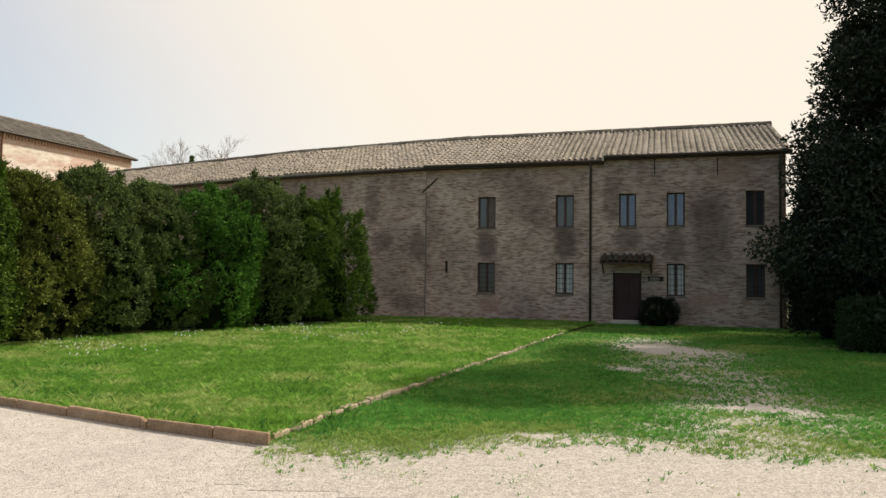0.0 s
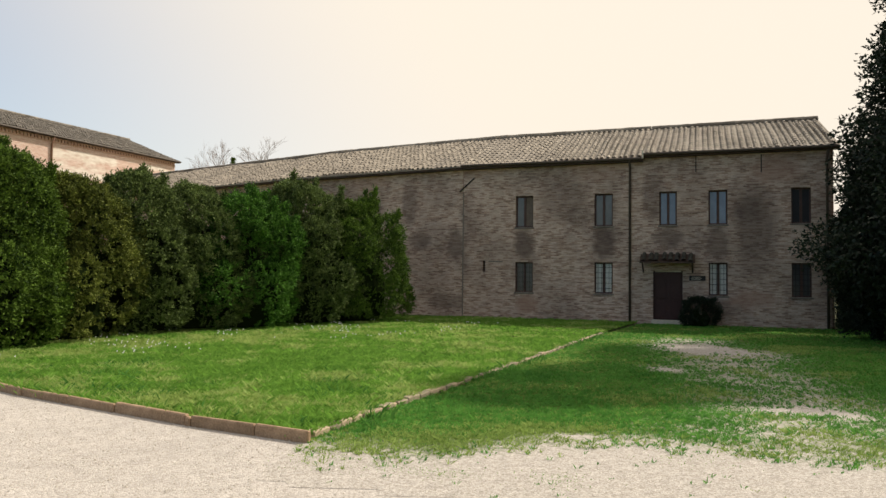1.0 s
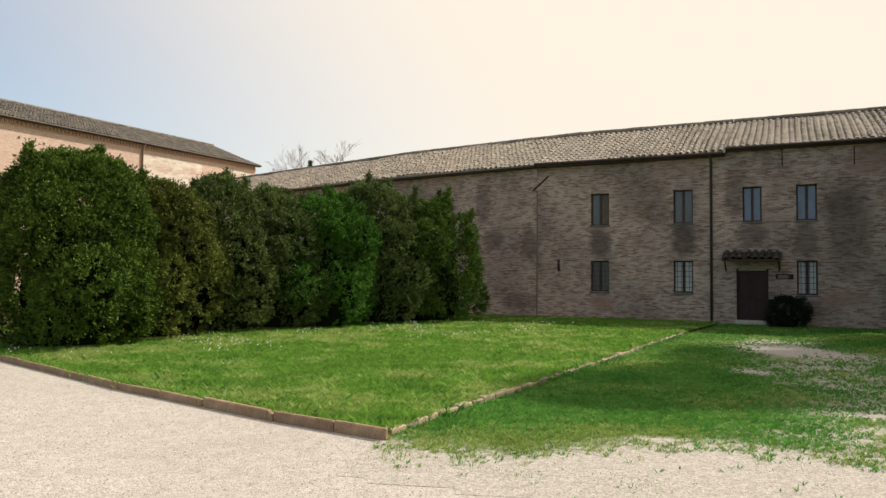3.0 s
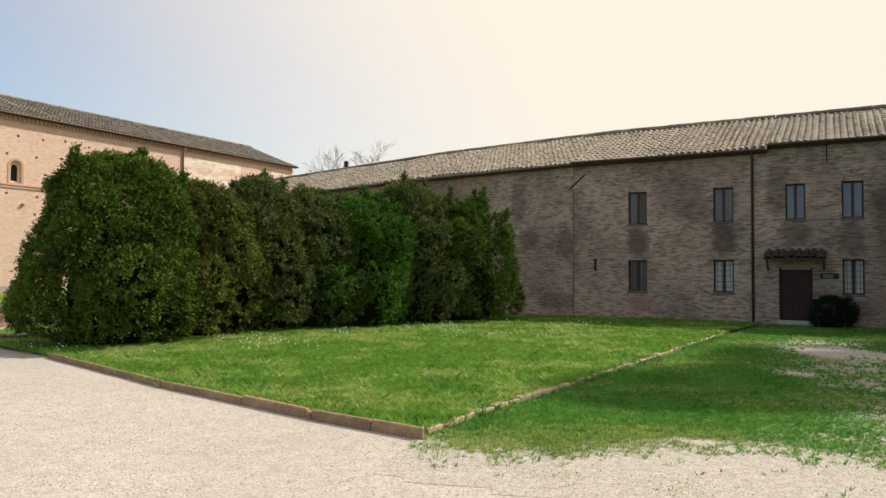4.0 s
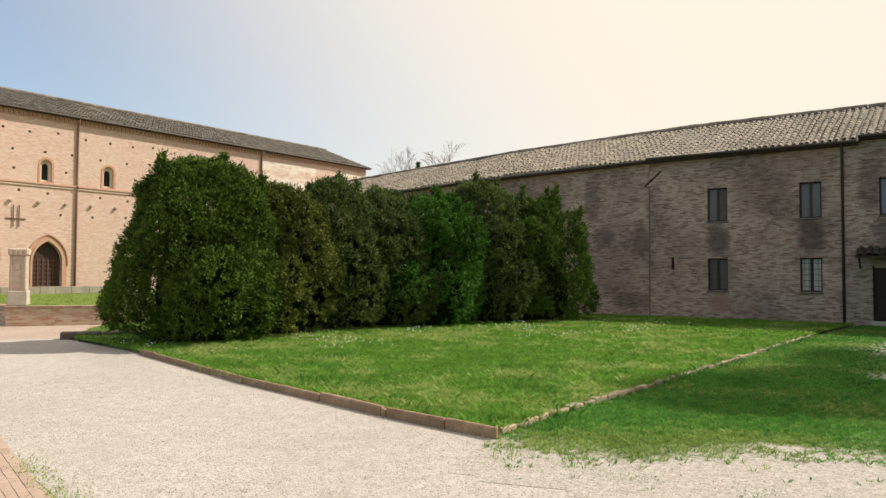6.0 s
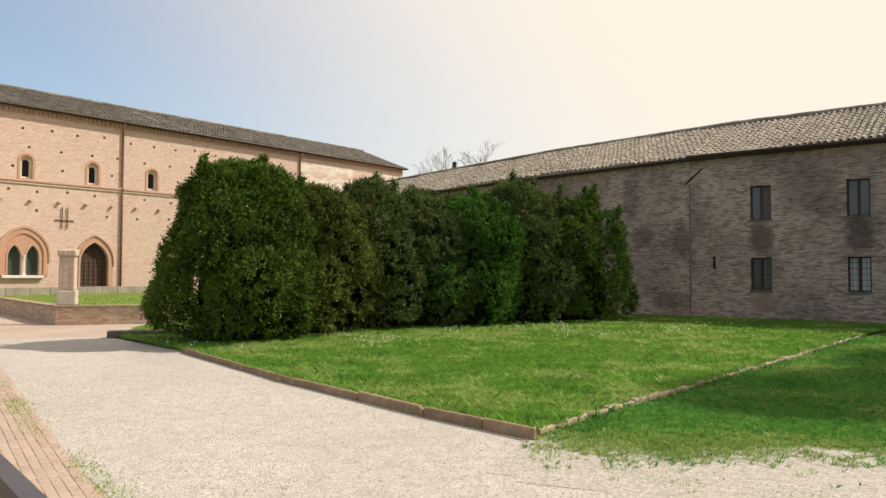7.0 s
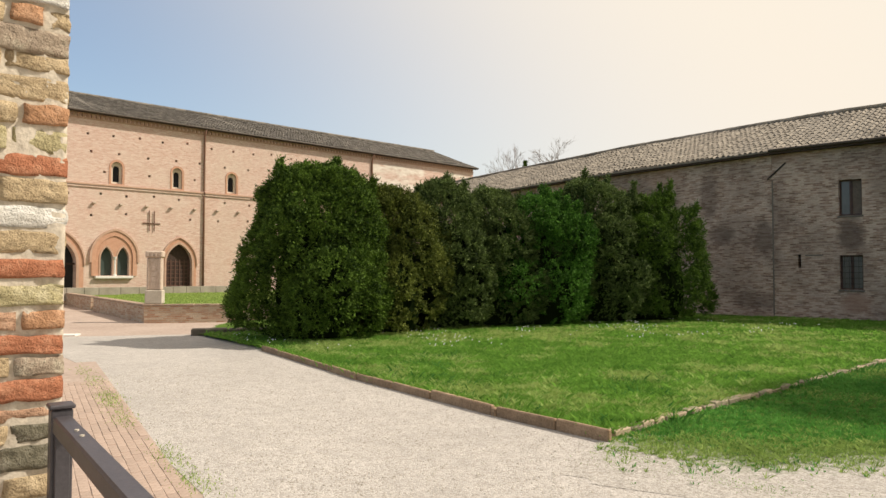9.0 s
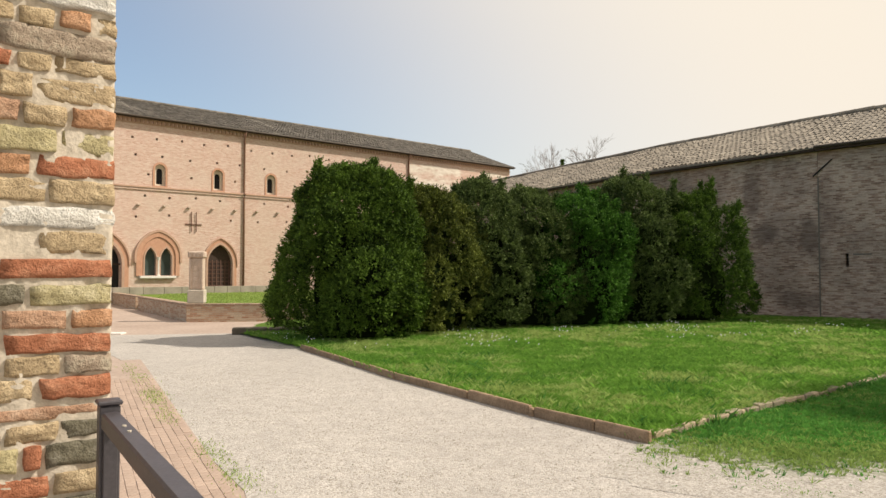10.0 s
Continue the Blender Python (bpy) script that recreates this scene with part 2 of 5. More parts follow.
M_YEW = leaf_mat("dark yew foliage", (0.005, 0.017, 0.0035), (0.175, 0.285, 0.042), 0.65, 0.1, 0.16, True)
M_YEW_BLUE = leaf_mat("blue green yew foliage", (0.008, 0.02, 0.006), (0.23, 0.305, 0.09), 0.65, 0.12, 0.16, True)
M_YEW_BROWN = leaf_mat("olive brown yew foliage", (0.022, 0.034, 0.008), (0.25, 0.285, 0.06), 0.65, 0.1, 0.18, True)
M_YEW_FRESH = leaf_mat("fresh green yew foliage", (0.008, 0.03, 0.005), (0.14, 0.32, 0.045), 0.65, 0.1, 0.18, True)
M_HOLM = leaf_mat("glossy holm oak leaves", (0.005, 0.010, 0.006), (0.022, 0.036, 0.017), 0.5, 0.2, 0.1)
M_GRASS = leaf_mat("grass blades", (0.082, 0.205, 0.026), (0.27, 0.48, 0.085), thin=0.48)
M_GRASS_YELLOW = leaf_mat("yellowish grass blades", (0.22, 0.32, 0.065), (0.47, 0.57, 0.2), thin=0.48)
# darker copy of the lawn green: part of the tree shade is in the colour
M_GRASS_SHADE = leaf_mat("short trodden grass blades, shade in colour", (0.042, 0.165, 0.026), (0.175, 0.42, 0.08), thin=0.4)
M_GRASS_STRAW = leaf_mat("short olive grass blades", (0.16, 0.25, 0.05), (0.39, 0.5, 0.15), thin=0.4)
# hedge green darkened to hold the overhanging tree's shade
M_HEDGE = leaf_mat("clipped hedge leaves, tree shade in colour", (0.01, 0.022, 0.008), (0.05, 0.085, 0.03), 0.6, 0.15, 0.15)
M_FLOWER = plain("white daisy petals", (0.75, 0.75, 0.72), (0.85, 0.85, 0.82), 3)
M_TERRA_PALE = plain("pale terracotta moulding", (0.43, 0.265, 0.19), (0.54, 0.36, 0.27), 3, 0.9)
M_PIPE_BROWN = plain("brown copper pipe", (0.17, 0.085, 0.055), (0.26, 0.14, 0.09), 3, 0.6)
M_IRON_BROWN = plain("rusty iron", (0.1, 0.05, 0.035), (0.17, 0.09, 0.06), 6, 0.8)
M_DOOR_BATTEN = plain("brown door batten", (0.09, 0.045, 0.035), (0.14, 0.075, 0.055), 6, 0.7)
M_GLASS_PALE = glass_mat("leaded greenish glass", (0.05, 0.065, 0.06), 0.15)
M_KERB_STONE = plain("dark mossy kerb stone", (0.1, 0.08, 0.06), (0.2, 0.165, 0.13), 4, 0.95)
M_STONE_PINK = plain("pinkish carved stone", (0.46, 0.35, 0.27), (0.62, 0.5, 0.41), 6, 0.92)
M_WEED = leaf_mat("broad weed leaves", (0.04, 0.14, 0.025), (0.13, 0.31, 0.06), thin=0.4)
M_PEBBLE = leaf_mat("pale pebbles", (0.26, 0.23, 0.19), (0.56, 0.52, 0.46), 0.9, 0.1, 0.02)

# ---------------------------------------------------------------- builders
def part(name, bm, material, parent=None, label="", smooth=False):
    me = bpy.data.meshes.new(name)
    bm.to_mesh(me)
    bm.free()
    me.materials.append(material)
    if smooth:
        me.polygons.foreach_set("use_smooth", [True] * len(me.polygons))
    ob = new(name, me)
    if parent:
        ob.parent = parent
    if label:
        ob["label"] = label
    return ob


def array_mesh(name, verts, faces, material, smooth=False):
    """A mesh from arrays: verts (n, 3), faces (m, 3 or 4)."""
    me = bpy.data.meshes.new(name)
    verts, faces = np.asarray(verts, float), np.asarray(faces, int)
    k = faces.shape[1]
    me.vertices.add(len(verts))
    me.vertices.foreach_set("co", verts.ravel())
    me.loops.add(faces.size)
    me.loops.foreach_set("vertex_index", faces.ravel())
    me.polygons.add(len(faces))
    me.polygons.foreach_set("loop_start", np.arange(len(faces)) * k)
    me.polygons.foreach_set("loop_total", np.full(len(faces), k))
    if smooth:
        me.polygons.foreach_set("use_smooth", np.ones(len(faces), bool))
    me.update(calc_edges=True)
    me.validate()
    me.materials.append(material)
    return me


def base(name, m, label, category, group="", kind=""):
    ob = new(name)
    ob.empty_display_size = 0.1
    ob.matrix_basis = m
    return tagged(ob, label, category, group, kind)


def box(bm, x0, x1, y0, y1, z0, z1, bevel=0.0):
    r = bmesh.ops.create_cube(bm, size=1.0)
    vs = r["verts"]
    for v in vs:
        v.co = Vector((x0 + (v.co.x + 0.5) * (x1 - x0), y0 + (v.co.y + 0.5) * (y1 - y0), z0 + (v.co.z + 0.5) * (z1 - z0)))
    if bevel:
        es = list({e for v in vs for e in v.link_edges})
        bmesh.ops.bevel(bm, geom=es, offset=bevel, segments=1, affect="EDGES")
    return bm


def boxed(*dims, bevel=0.0):
    return box(bmesh.new(), *dims, bevel=bevel)


def tube(bm, pts, radii, sides=8, cap=True):
    """A tapered round bar along a line of points."""
    pts = [Vector(p) for p in pts]
    rings = []
    for i, p in enumerate(pts):
        d = (pts[min(i + 1, len(pts) - 1)] - pts[max(i - 1, 0)]).normalized()
        a = d.orthogonal().normalized()
        b = d.cross(a)
        r = radii[i] if isinstance(radii, (list, tuple)) else radii
        rings.append([bm.verts.new(p + (a * math.cos(t) + b * math.sin(t)) * r) for t in [2 * math.pi * k / sides for k in range(sides)]])
    for r0, r1 in zip(rings, rings[1:]):
        # keep the rings aligned
        k0 = min(range(sides), key=lambda k: (r1[k].co - r0[0].co).length)
        r1[:] = r1[k0:] + r1[:k0]
        for k in range(sides):
            bm.faces.new((r0[k], r0[(k + 1) % sides], r1[(k + 1) % sides], r1[k]))
    if cap:
        bm.faces.new(rings[0][::-1])
        bm.faces.new(rings[-1])
    return bm


def slab(outline, holes, y0, y1):
    """A wall or plate in the x-z plane with holes, between two depths."""
    bm = bmesh.new()
    edges = []
    for loop in (outline, *holes):
        vs = [bm.verts.new((x, y0, z)) for x, z in loop]
        edges += [bm.edges.new((a, b)) for a, b in zip(vs, vs[1:] + vs[:1])]
    bmesh.ops.triangle_fill(bm, use_beauty=True, use_dissolve=False, edges=edges, normal=(0, -1, 0))
    faces = list(bm.faces)
    r = bmesh.ops.extrude_face_region(bm, geom=faces)
    for v in r["geom"]:
        if isinstance(v, bmesh.types.BMVert):
            v.co.y = y1
    bmesh.ops.recalc_face_normals(bm, faces=bm.faces)
    return bm


def rect(x0, x1, z0, z1):
    return [(x0, z0), (x1, z0), (x1, z1), (x0, z1)]


def pointed(x0, x1, z0, spring, top, n=7):
    """Outline of a pointed-arch opening."""
    cx, half, rise = (x0 + x1) / 2, (x1 - x0) / 2, top - spring
    r = (half * half + rise * rise) / (2 * half)
    a_top = math.asin(min(1, rise / r))
    right = [(x1 - r + r * math.cos(a_top * k / n), spring + r * math.sin(a_top * k / n)) for k in range(n)]
    left = [(2 * cx - x, z) for x, z in reversed(right)]
    return [(x0, z0), (x1, z0)] + right + [(cx, top)] + left


def rounded(x0, x1, z0, spring, n=9):
    cx, r = (x0 + x1) / 2, (x1 - x0) / 2
    return [(x0, z0), (x1, z0)] + [(cx + r * math.cos(math.pi * k / n), spring + r * math.sin(math.pi * k / n)) for k in range(n + 1)]


def along(a, b, z=0.0):
    """The frame of a wall: x from a to b, y backwards, z up."""
    a, b = Vector((*a, 0)), Vector((*b, 0))
    u = (b - a).normalized()
    n = Vector((-u.y, u.x, 0))
    m = Matrix((u, n, (0, 0, 1))).transposed().to_4x4()
    m.translation = (a.x, a.y, z)
    return m, (b - a).length


def coppi(columns, courses, pitch, step, rise, seed, r=0.088):
    """Half-round cover tiles laid up a slope: origin at the eave, x along it, y up the plan, z up. Yields arrays."""
    rng = np.random.default_rng(seed)
    n = 6
    a = np.linspace(0, math.pi, n)
    prof = np.stack([np.cos(a), np.sin(a)], 1)
    ci, cj = np.meshgrid(np.arange(columns), np.arange(courses), indexing="ij")
    ci, cj = ci.ravel(), cj.ravel()
    k = len(ci)
    x = ci * pitch + rng.normal(0, 0.012, columns)[ci] + rng.normal(0, 0.005, k) + pitch / 2
    y0 = cj * step + rng.normal(0, 0.03, columns)[ci] + rng.normal(0, 0.012, k)
    lift = rng.normal(0, 0.008, columns)[ci] + rng.normal(0, 0.004, k)
    vs = np.empty((k, 2, n, 3))
    for e, (dy, rr, up) in enumerate(((0.0, r, 0.031), (step * 1.12, r * 0.84, 0.01))):
        yy = y0 + dy
        vs[:, e, :, 0] = x[:, None] + prof[None, :, 0] * rr + (rng.normal(0, 0.006, k))[:, None]
        vs[:, e, :, 1] = yy[:, None]
        vs[:, e, :, 2] = (yy * rise + up + lift)[:, None] + prof[None, :, 1] * rr * 0.85
    idx = np.arange(k)[:, None] * (2 * n)
    j = np.arange(n - 1)[None]
    f = np.stack([idx + j, idx + j + 1, idx + n + j + 1, idx + n + j], -1).reshape(-1, 4)
    return vs.reshape(-1, 3), f, k, n

# ---------------------------------------------------------------- ground
def inside(px, py, poly):
    """Which of the points lie in the polygon."""
    hit = np.zeros(len(px), bool)
    for (x0, y0), (x1, y1) in zip(poly, poly[1:] + poly[:1]):
        c = (y0 > py) != (y1 > py)
        hit ^= c & (px < (x1 - x0) * (py - y0) / ((y1 - y0) if y1 != y0 else 1e-9) + x0)
    return hit


def flat(name, poly, z, material, label, category, kind="structure", thick=0.0, parent=None):
    bm = bmesh.new()
    f = bm.faces.new([bm.verts.new((x, y, z)) for x, y in poly])
    if thick:
        r = bmesh.ops.extrude_face_region(bm, geom=[f])
        for v in r["geom"]:
            if isinstance(v, bmesh.types.BMVert):
                v.co.z -= thick
    bmesh.ops.triangulate(bm, faces=bm.faces)
    bmesh.ops.recalc_face_normals(bm, faces=bm.faces)
    ob = part(name, bm, material, parent)
    return tagged(ob, label, category, kind=kind) if not parent else ob


def gravel_mat(name, a, b_, c_, worn=None):
    m, ns, ls, b = mat(name, 0.95, 0, 0.1)
    v = coords(ns, ls)
    vo = nd(ns, "TexVoronoi", Scale=62.0)
    ls.new(v, vo.inputs["Vector"])
    sep = ns.new("ShaderNodeSeparateColor")
    ls.new(vo.outputs["Color"], sep.inputs[0])
    c = ramp(ns, ls, sep.outputs[0], [(0.0, a), (0.5, b_), (1.0, c_)])
    big = noise_of(ns, ls, v, 0.5, 6, 0.6)
    mid = noise_of(ns, ls, v, 5.0, 5, 0.65)
    c = mix(ns, ls, ramp(ns, ls, big, [(0.4, (0, 0, 0)), (0.7, (0.5,) * 3)]), c, tuple(x * 0.72 for x in b_))
    c = mix(ns, ls, 0.4, c, ramp(ns, ls, mid, [(0.3, (0.36,) * 3), (0.7, (0.64,) * 3)]), "OVERLAY")
    ls.new(c, b.inputs["Base Color"])
    sub = ns.new("ShaderNodeMath")
    sub.operation = "MULTIPLY_ADD"
    ls.new(vo.outputs["Distance"], sub.inputs[0])
    sub.inputs[1].default_value = -1.0
    ls.new(mid, sub.inputs[2])
    bump(ns, ls, b, sub.outputs[0], 0.5, 0.012)
    return m


M_GRAVEL = gravel_mat("pale cream gravel", (0.31, 0.275, 0.24), (0.455, 0.415, 0.375), (0.55, 0.51, 0.465))
M_SOIL = plain("lawn soil and thatch", (0.08, 0.13, 0.014), (0.16, 0.23, 0.03), 0.8, 0.95, 0, 25, 0.02)
M_PAVE = plain("pinkish brick paving", (0.34, 0.255, 0.205), (0.46, 0.36, 0.295), 0.6, 0.92, 0, 9, 0.006)
M_FAR = plain("far fields", (0.1, 0.12, 0.05), (0.16, 0.17, 0.08), 0.02, 0.95)

# lawn edges: along the drive, and along the path to the door
LAWN = [(-1.85, 7.72), (-3.44, 8.4), (-6.73, 10.14), (-11.3, 12.95), (-15.5, 15.0), (-18.2, 18.6), (-22.0, 30.0), (-28.6, 46.4), (-10.6, 36.5), (-0.6, 31.9), (6.6, 29.6), (4.15, 23.6), (0.95, 15.1), (-0.3, 11.8), (-1.1, 9.9)]

flat("ground", [(-900, -900), (900, -900), (900, 900), (-900, 900)], -0.012, M_FAR, "bare ground reaching the far horizon", "ground")
flat("drive", [(-26, -12), (26, -12), (26, 8.2), (6, 8.3), (-0.8, 9.3), (-10.5, 14.0), (-15.2, 16.2), (-19.6, 12.4), (-13.1, 9.45), (-7.65, 6.15), (-4.4, 4.33), (-2.0, 2.3), (-0.6, -6.0)], 0.0, M_GRAVEL, "pale cream gravel drive beside the lawn", "gravel")


def fbm(x, y, f, seed):
    return np.array([noise.fractal((a * f, b * f, seed), 1.0, 2.0, 4) for a, b in zip(x, y)])


def seg_dist(px, py, line):
    d = np.full(len(px), 1e9)
    for (x0, y0), (x1, y1) in zip(line, line[1:]):
        dx, dy = x1 - x0, y1 - y0
        t = np.clip(((px - x0) * dx + (py - y0) * dy) / (dx * dx + dy * dy), 0, 1)
        d = np.minimum(d, np.hypot(px - x0 - t * dx, py - y0 - t * dy))
    return d


TRACK = [(6.3, 21.0), (6.0, 18.0), (5.4, 14.5), (5.0, 11.5), (4.4, 9.5), (3.2, 7.8)]
KERB_LINE = [(-1.85, 7.9), (-1.1, 9.9), (-0.3, 11.8), (0.95, 15.1), (4.15, 23.6)]


def wear_at(px, py):
    """0 in full grass, 1 on bare gravel, over the lawn right of the kerb."""
    d = seg_dist(px, py, TRACK)
    w = 0.58 * np.exp(-(d / 1.7) ** 2)
    for cx, cy, sx, sy, amount in ((6.1, 18.7, 1.5, 2.6, 1.0), (3.9, 14.6, 0.6, 0.8, 0.8), (4.7, 10.1, 1.0, 0.9, 0.85)):     # by the door, and down the track
        w = np.maximum(w, amount * np.exp(-((px - cx + 0.2 * (py - cy)) / sx) ** 2 - ((py - cy) / sy) ** 2))
    w = np.maximum(w, 0.75 * np.exp(-((px - 1.2) / 0.6) ** 2 - ((py - 8.25) / 0.25) ** 2))
    edge = 7.85 - 0.06 * px + 0.25 * np.sin(px * 1.3 + 0.6) - 0.5 * np.exp(-((px + 0.4) / 0.9) ** 2) + 0.55 * np.exp(-((px - 2.2) / 0.9) ** 2) - 0.9 * np.clip((px - 4.4) / 1.2, 0, 1)
    w = np.maximum(w, 1 / (1 + np.exp(-(edge - py) * 2.4)))
    return w


def grid_lawn(name, poly, cell, z, hills, label, wear, x0, x1, y0, y1):
    nx, ny = int((x1 - x0) / cell), int((y1 - y0) / cell)
    gx, gy = np.meshgrid(np.linspace(x0, x1, nx + 1), np.linspace(y0, y1, ny + 1), indexing="ij")
    px, py = gx.ravel(), gy.ravel()
    wv = wear(px, py)
    soft = np.clip(1.0 - wv, 0, 1)
    zz = 0.003 + (z - 0.003) * soft + hills * fbm(px, py, 0.7, 4.0) * soft
    i, j = np.meshgrid(np.arange(nx), np.arange(ny), indexing="ij")
    a = (i * (ny + 1) + j).ravel()
    f = np.stack([a, a + ny + 1, a + ny + 2, a + 1], 1)
    mid_x, mid_y = px[f].mean(1), py[f].mean(1)
    f = f[inside(mid_x, mid_y, poly)]
    me = array_mesh(name, np.stack([px, py, zz], 1), f, M_LAWN, True)
    at = me.attributes.new("wear", "FLOAT", "POINT")
    if len(me.vertices) == len(wv):
        at.data.foreach_set("value", wv)
    ob = new(name, me)
    return tagged(ob, label, "lawn", kind="structure")


def lawn_mat():
    m, ns, ls, b = mat("lawn soil with worn gravel", 0.95, 0, 0.1)
    v = coords(ns, ls)
    at = ns.new("ShaderNodeAttribute")
    at.attribute_name = "wear"
    n1, n2, n3 = noise_of(ns, ls, v, 1.4, 5, 0.65), noise_of(ns, ls, v, 9.0, 5, 0.7), noise_of(ns, ls, v, 45.0, 4)
    green = ramp(ns, ls, n1, [(0.3, (0.045, 0.11, 0.014)), (0.7, (0.11, 0.21, 0.035))])
    green = mix(ns, ls, 0.5, green, ramp(ns, ls, n3, [(0.3, (0.04, 0.06, 0.01)), (0.7, (0.13, 0.19, 0.03))]))
    vo = nd(ns, "TexVoronoi", Scale=62.0)
    ls.new(v, vo.inputs["Vector"])
    sep = ns.new("ShaderNodeSeparateColor")
    ls.new(vo.outputs["Color"], sep.inputs[0])
    grey = ramp(ns, ls, sep.outputs[0], [(0.0, (0.275, 0.245, 0.21)), (0.5, (0.405, 0.37, 0.33)), (1.0, (0.5, 0.462, 0.42))])
    grey = mix(ns, ls, 0.4, grey, ramp(ns, ls, n2, [(0.3, (0.3,) * 3), (0.7, (0.7,) * 3)]), "OVERLAY")
    add = ns.new("ShaderNodeMath")
    add.operation = "MULTIPLY_ADD"
    ls.new(n2, add.inputs[0])
    add.inputs[1].default_value = 0.9
    ls.new(at.outputs["Fac"], add.inputs[2])
    add2 = ns.new("ShaderNodeMath")
    add2.operation = "MULTIPLY_ADD"
    ls.new(n1, add2.inputs[0])
    add2.inputs[1].default_value = 0.5
    half = ns.new("ShaderNodeMath")
    half.operation = "MULTIPLY"
    ls.new(add2.outputs[0], half.inputs[0])
    half.inputs[1].default_value = 0.5
    ls.new(add.outputs[0], add2.inputs[2])
    c = mix(ns, ls, ramp(ns, ls, half.outputs[0], [(0.44, (0, 0, 0)), (0.7, (1, 1, 1))]), green, grey)
    ls.new(c, b.inputs["Base Color"])
    bump(ns, ls, b, n3, 0.7, 0.02)
    return m


M_LAWN = lawn_mat()
lawn_left = grid_lawn("lawn_left", [(x + 0.02, y + 0.12) for x, y in LAWN], 0.16, 0.055, 0.03, "rough spring lawn with daisies inside a clay kerb", lambda x, y: np.zeros(len(x)), -30, 7, 7.7, 47)
RIGHT_AREA = [(-1.85, 7.9), (-1.95, 6.2), (1.0, 5.6), (4.5, 5.2), (8, 4.6), (24, 3), (24, 24.4), (6.9, 29.8), (4.15, 23.6), (0.95, 15.1), (-0.3, 11.8), (-1.1, 9.9)]
lawn_right = grid_lawn("lawn_right", RIGHT_AREA, 0.16, 0.012, 0.012, "shaded lawn with worn gravel patches by the door", wear_at, -2.1, 24, 3, 30)
tagged(flat("paving", [(-26, -12), (-0.6, -6.0), (-2.0, 2.3), (-4.4, 4.33), (-7.65, 6.15), (-13.1, 9.45), (-19.6, 12.4), (-15.2, 16.2), (-18.5, 19.5), (-24, 30), (-34, 40), (-50, 26)], -0.004, M_PAVE, "pinkish worn brick paving of the court", "paving"))

# ---------------------------------------------------------------- long building
K, J, E = (-0.75, 32.3), (6.93, 29.88), (13.78, 27.72)
MID, FAR = (-11.0, 37.15), (-31.4, 49.4)
EAVE, RIDGE, HALF = 7.05, 9.22, 5.2

W_S = [(2.49, 3.30), (6.0, 6.78), (8.69, 9.39), (10.62, 11.34), (13.67, 14.38)]
UP, LOW = (4.12, 5.53), (1.22, 2.56)
STEP = 8.05
mKE, LKE = along(K, E)
building = base("long_building", pose(0, 0, 0), "long two-storey weathered brown brick wing with a clay tile roof", "building")


def wall_piece(name, m, outline, holes, y0, y1, material, parent, label=""):
    ob = part(name, slab(outline, holes, y0, y1), material, parent, label)
    ob.matrix_basis = m
    return ob


holes_b = [rect(a, b, *UP) for a, b in W_S[:2]] + [rect(a, b, *LOW) for a, b in W_S[:2]] + [rect(0.96, 1.08, 2.08, 2.62)]
wall_piece("front_wall", mKE, rect(0.0, STEP - 0.001, -0.3, EAVE), holes_b, 0.0, 0.45, M_BRICK_DARK, building)
holes_c = [rect(a, b, *UP) for a, b in W_S[2:]] + [rect(a, b, *LOW) for a, b in W_S[3:]] + [rect(8.44, 9.61, 0.12, 2.23)]
wall_piece("front_wall", mKE, rect(STEP, 15.05, -0.3, EAVE + 0.13), holes_c, -0.05, 0.45, M_BRICK_DARK, building)
mMK, LMK = along(MID, K)
wall_piece("front_wall", mMK, rect(0, LMK - 0.02, -0.3, EAVE), [], 0.0, 0.45, M_BRICK_DARK, building)
mFM, LFM = along(FAR, MID)
wall_piece("front_wall", mFM, rect(0, LFM, -0.3, EAVE - 0.05), [], 0.0, 0.45, M_BRICK_DARK, building)
# gable end and back
eB = Vector((*E, 0))
mEnd, _ = along(E, (E[0] + 0.3 * 10, E[1] + 0.954 * 10))
wall_piece("gable_wall", mEnd, [(0.46, -0.3), (10.4, -0.3), (10.4, EAVE), (5.2, RIDGE - 0.1), (0.46, EAVE + 0.13)], [], 0.01, 0.45, M_BRICK_DARK, building)


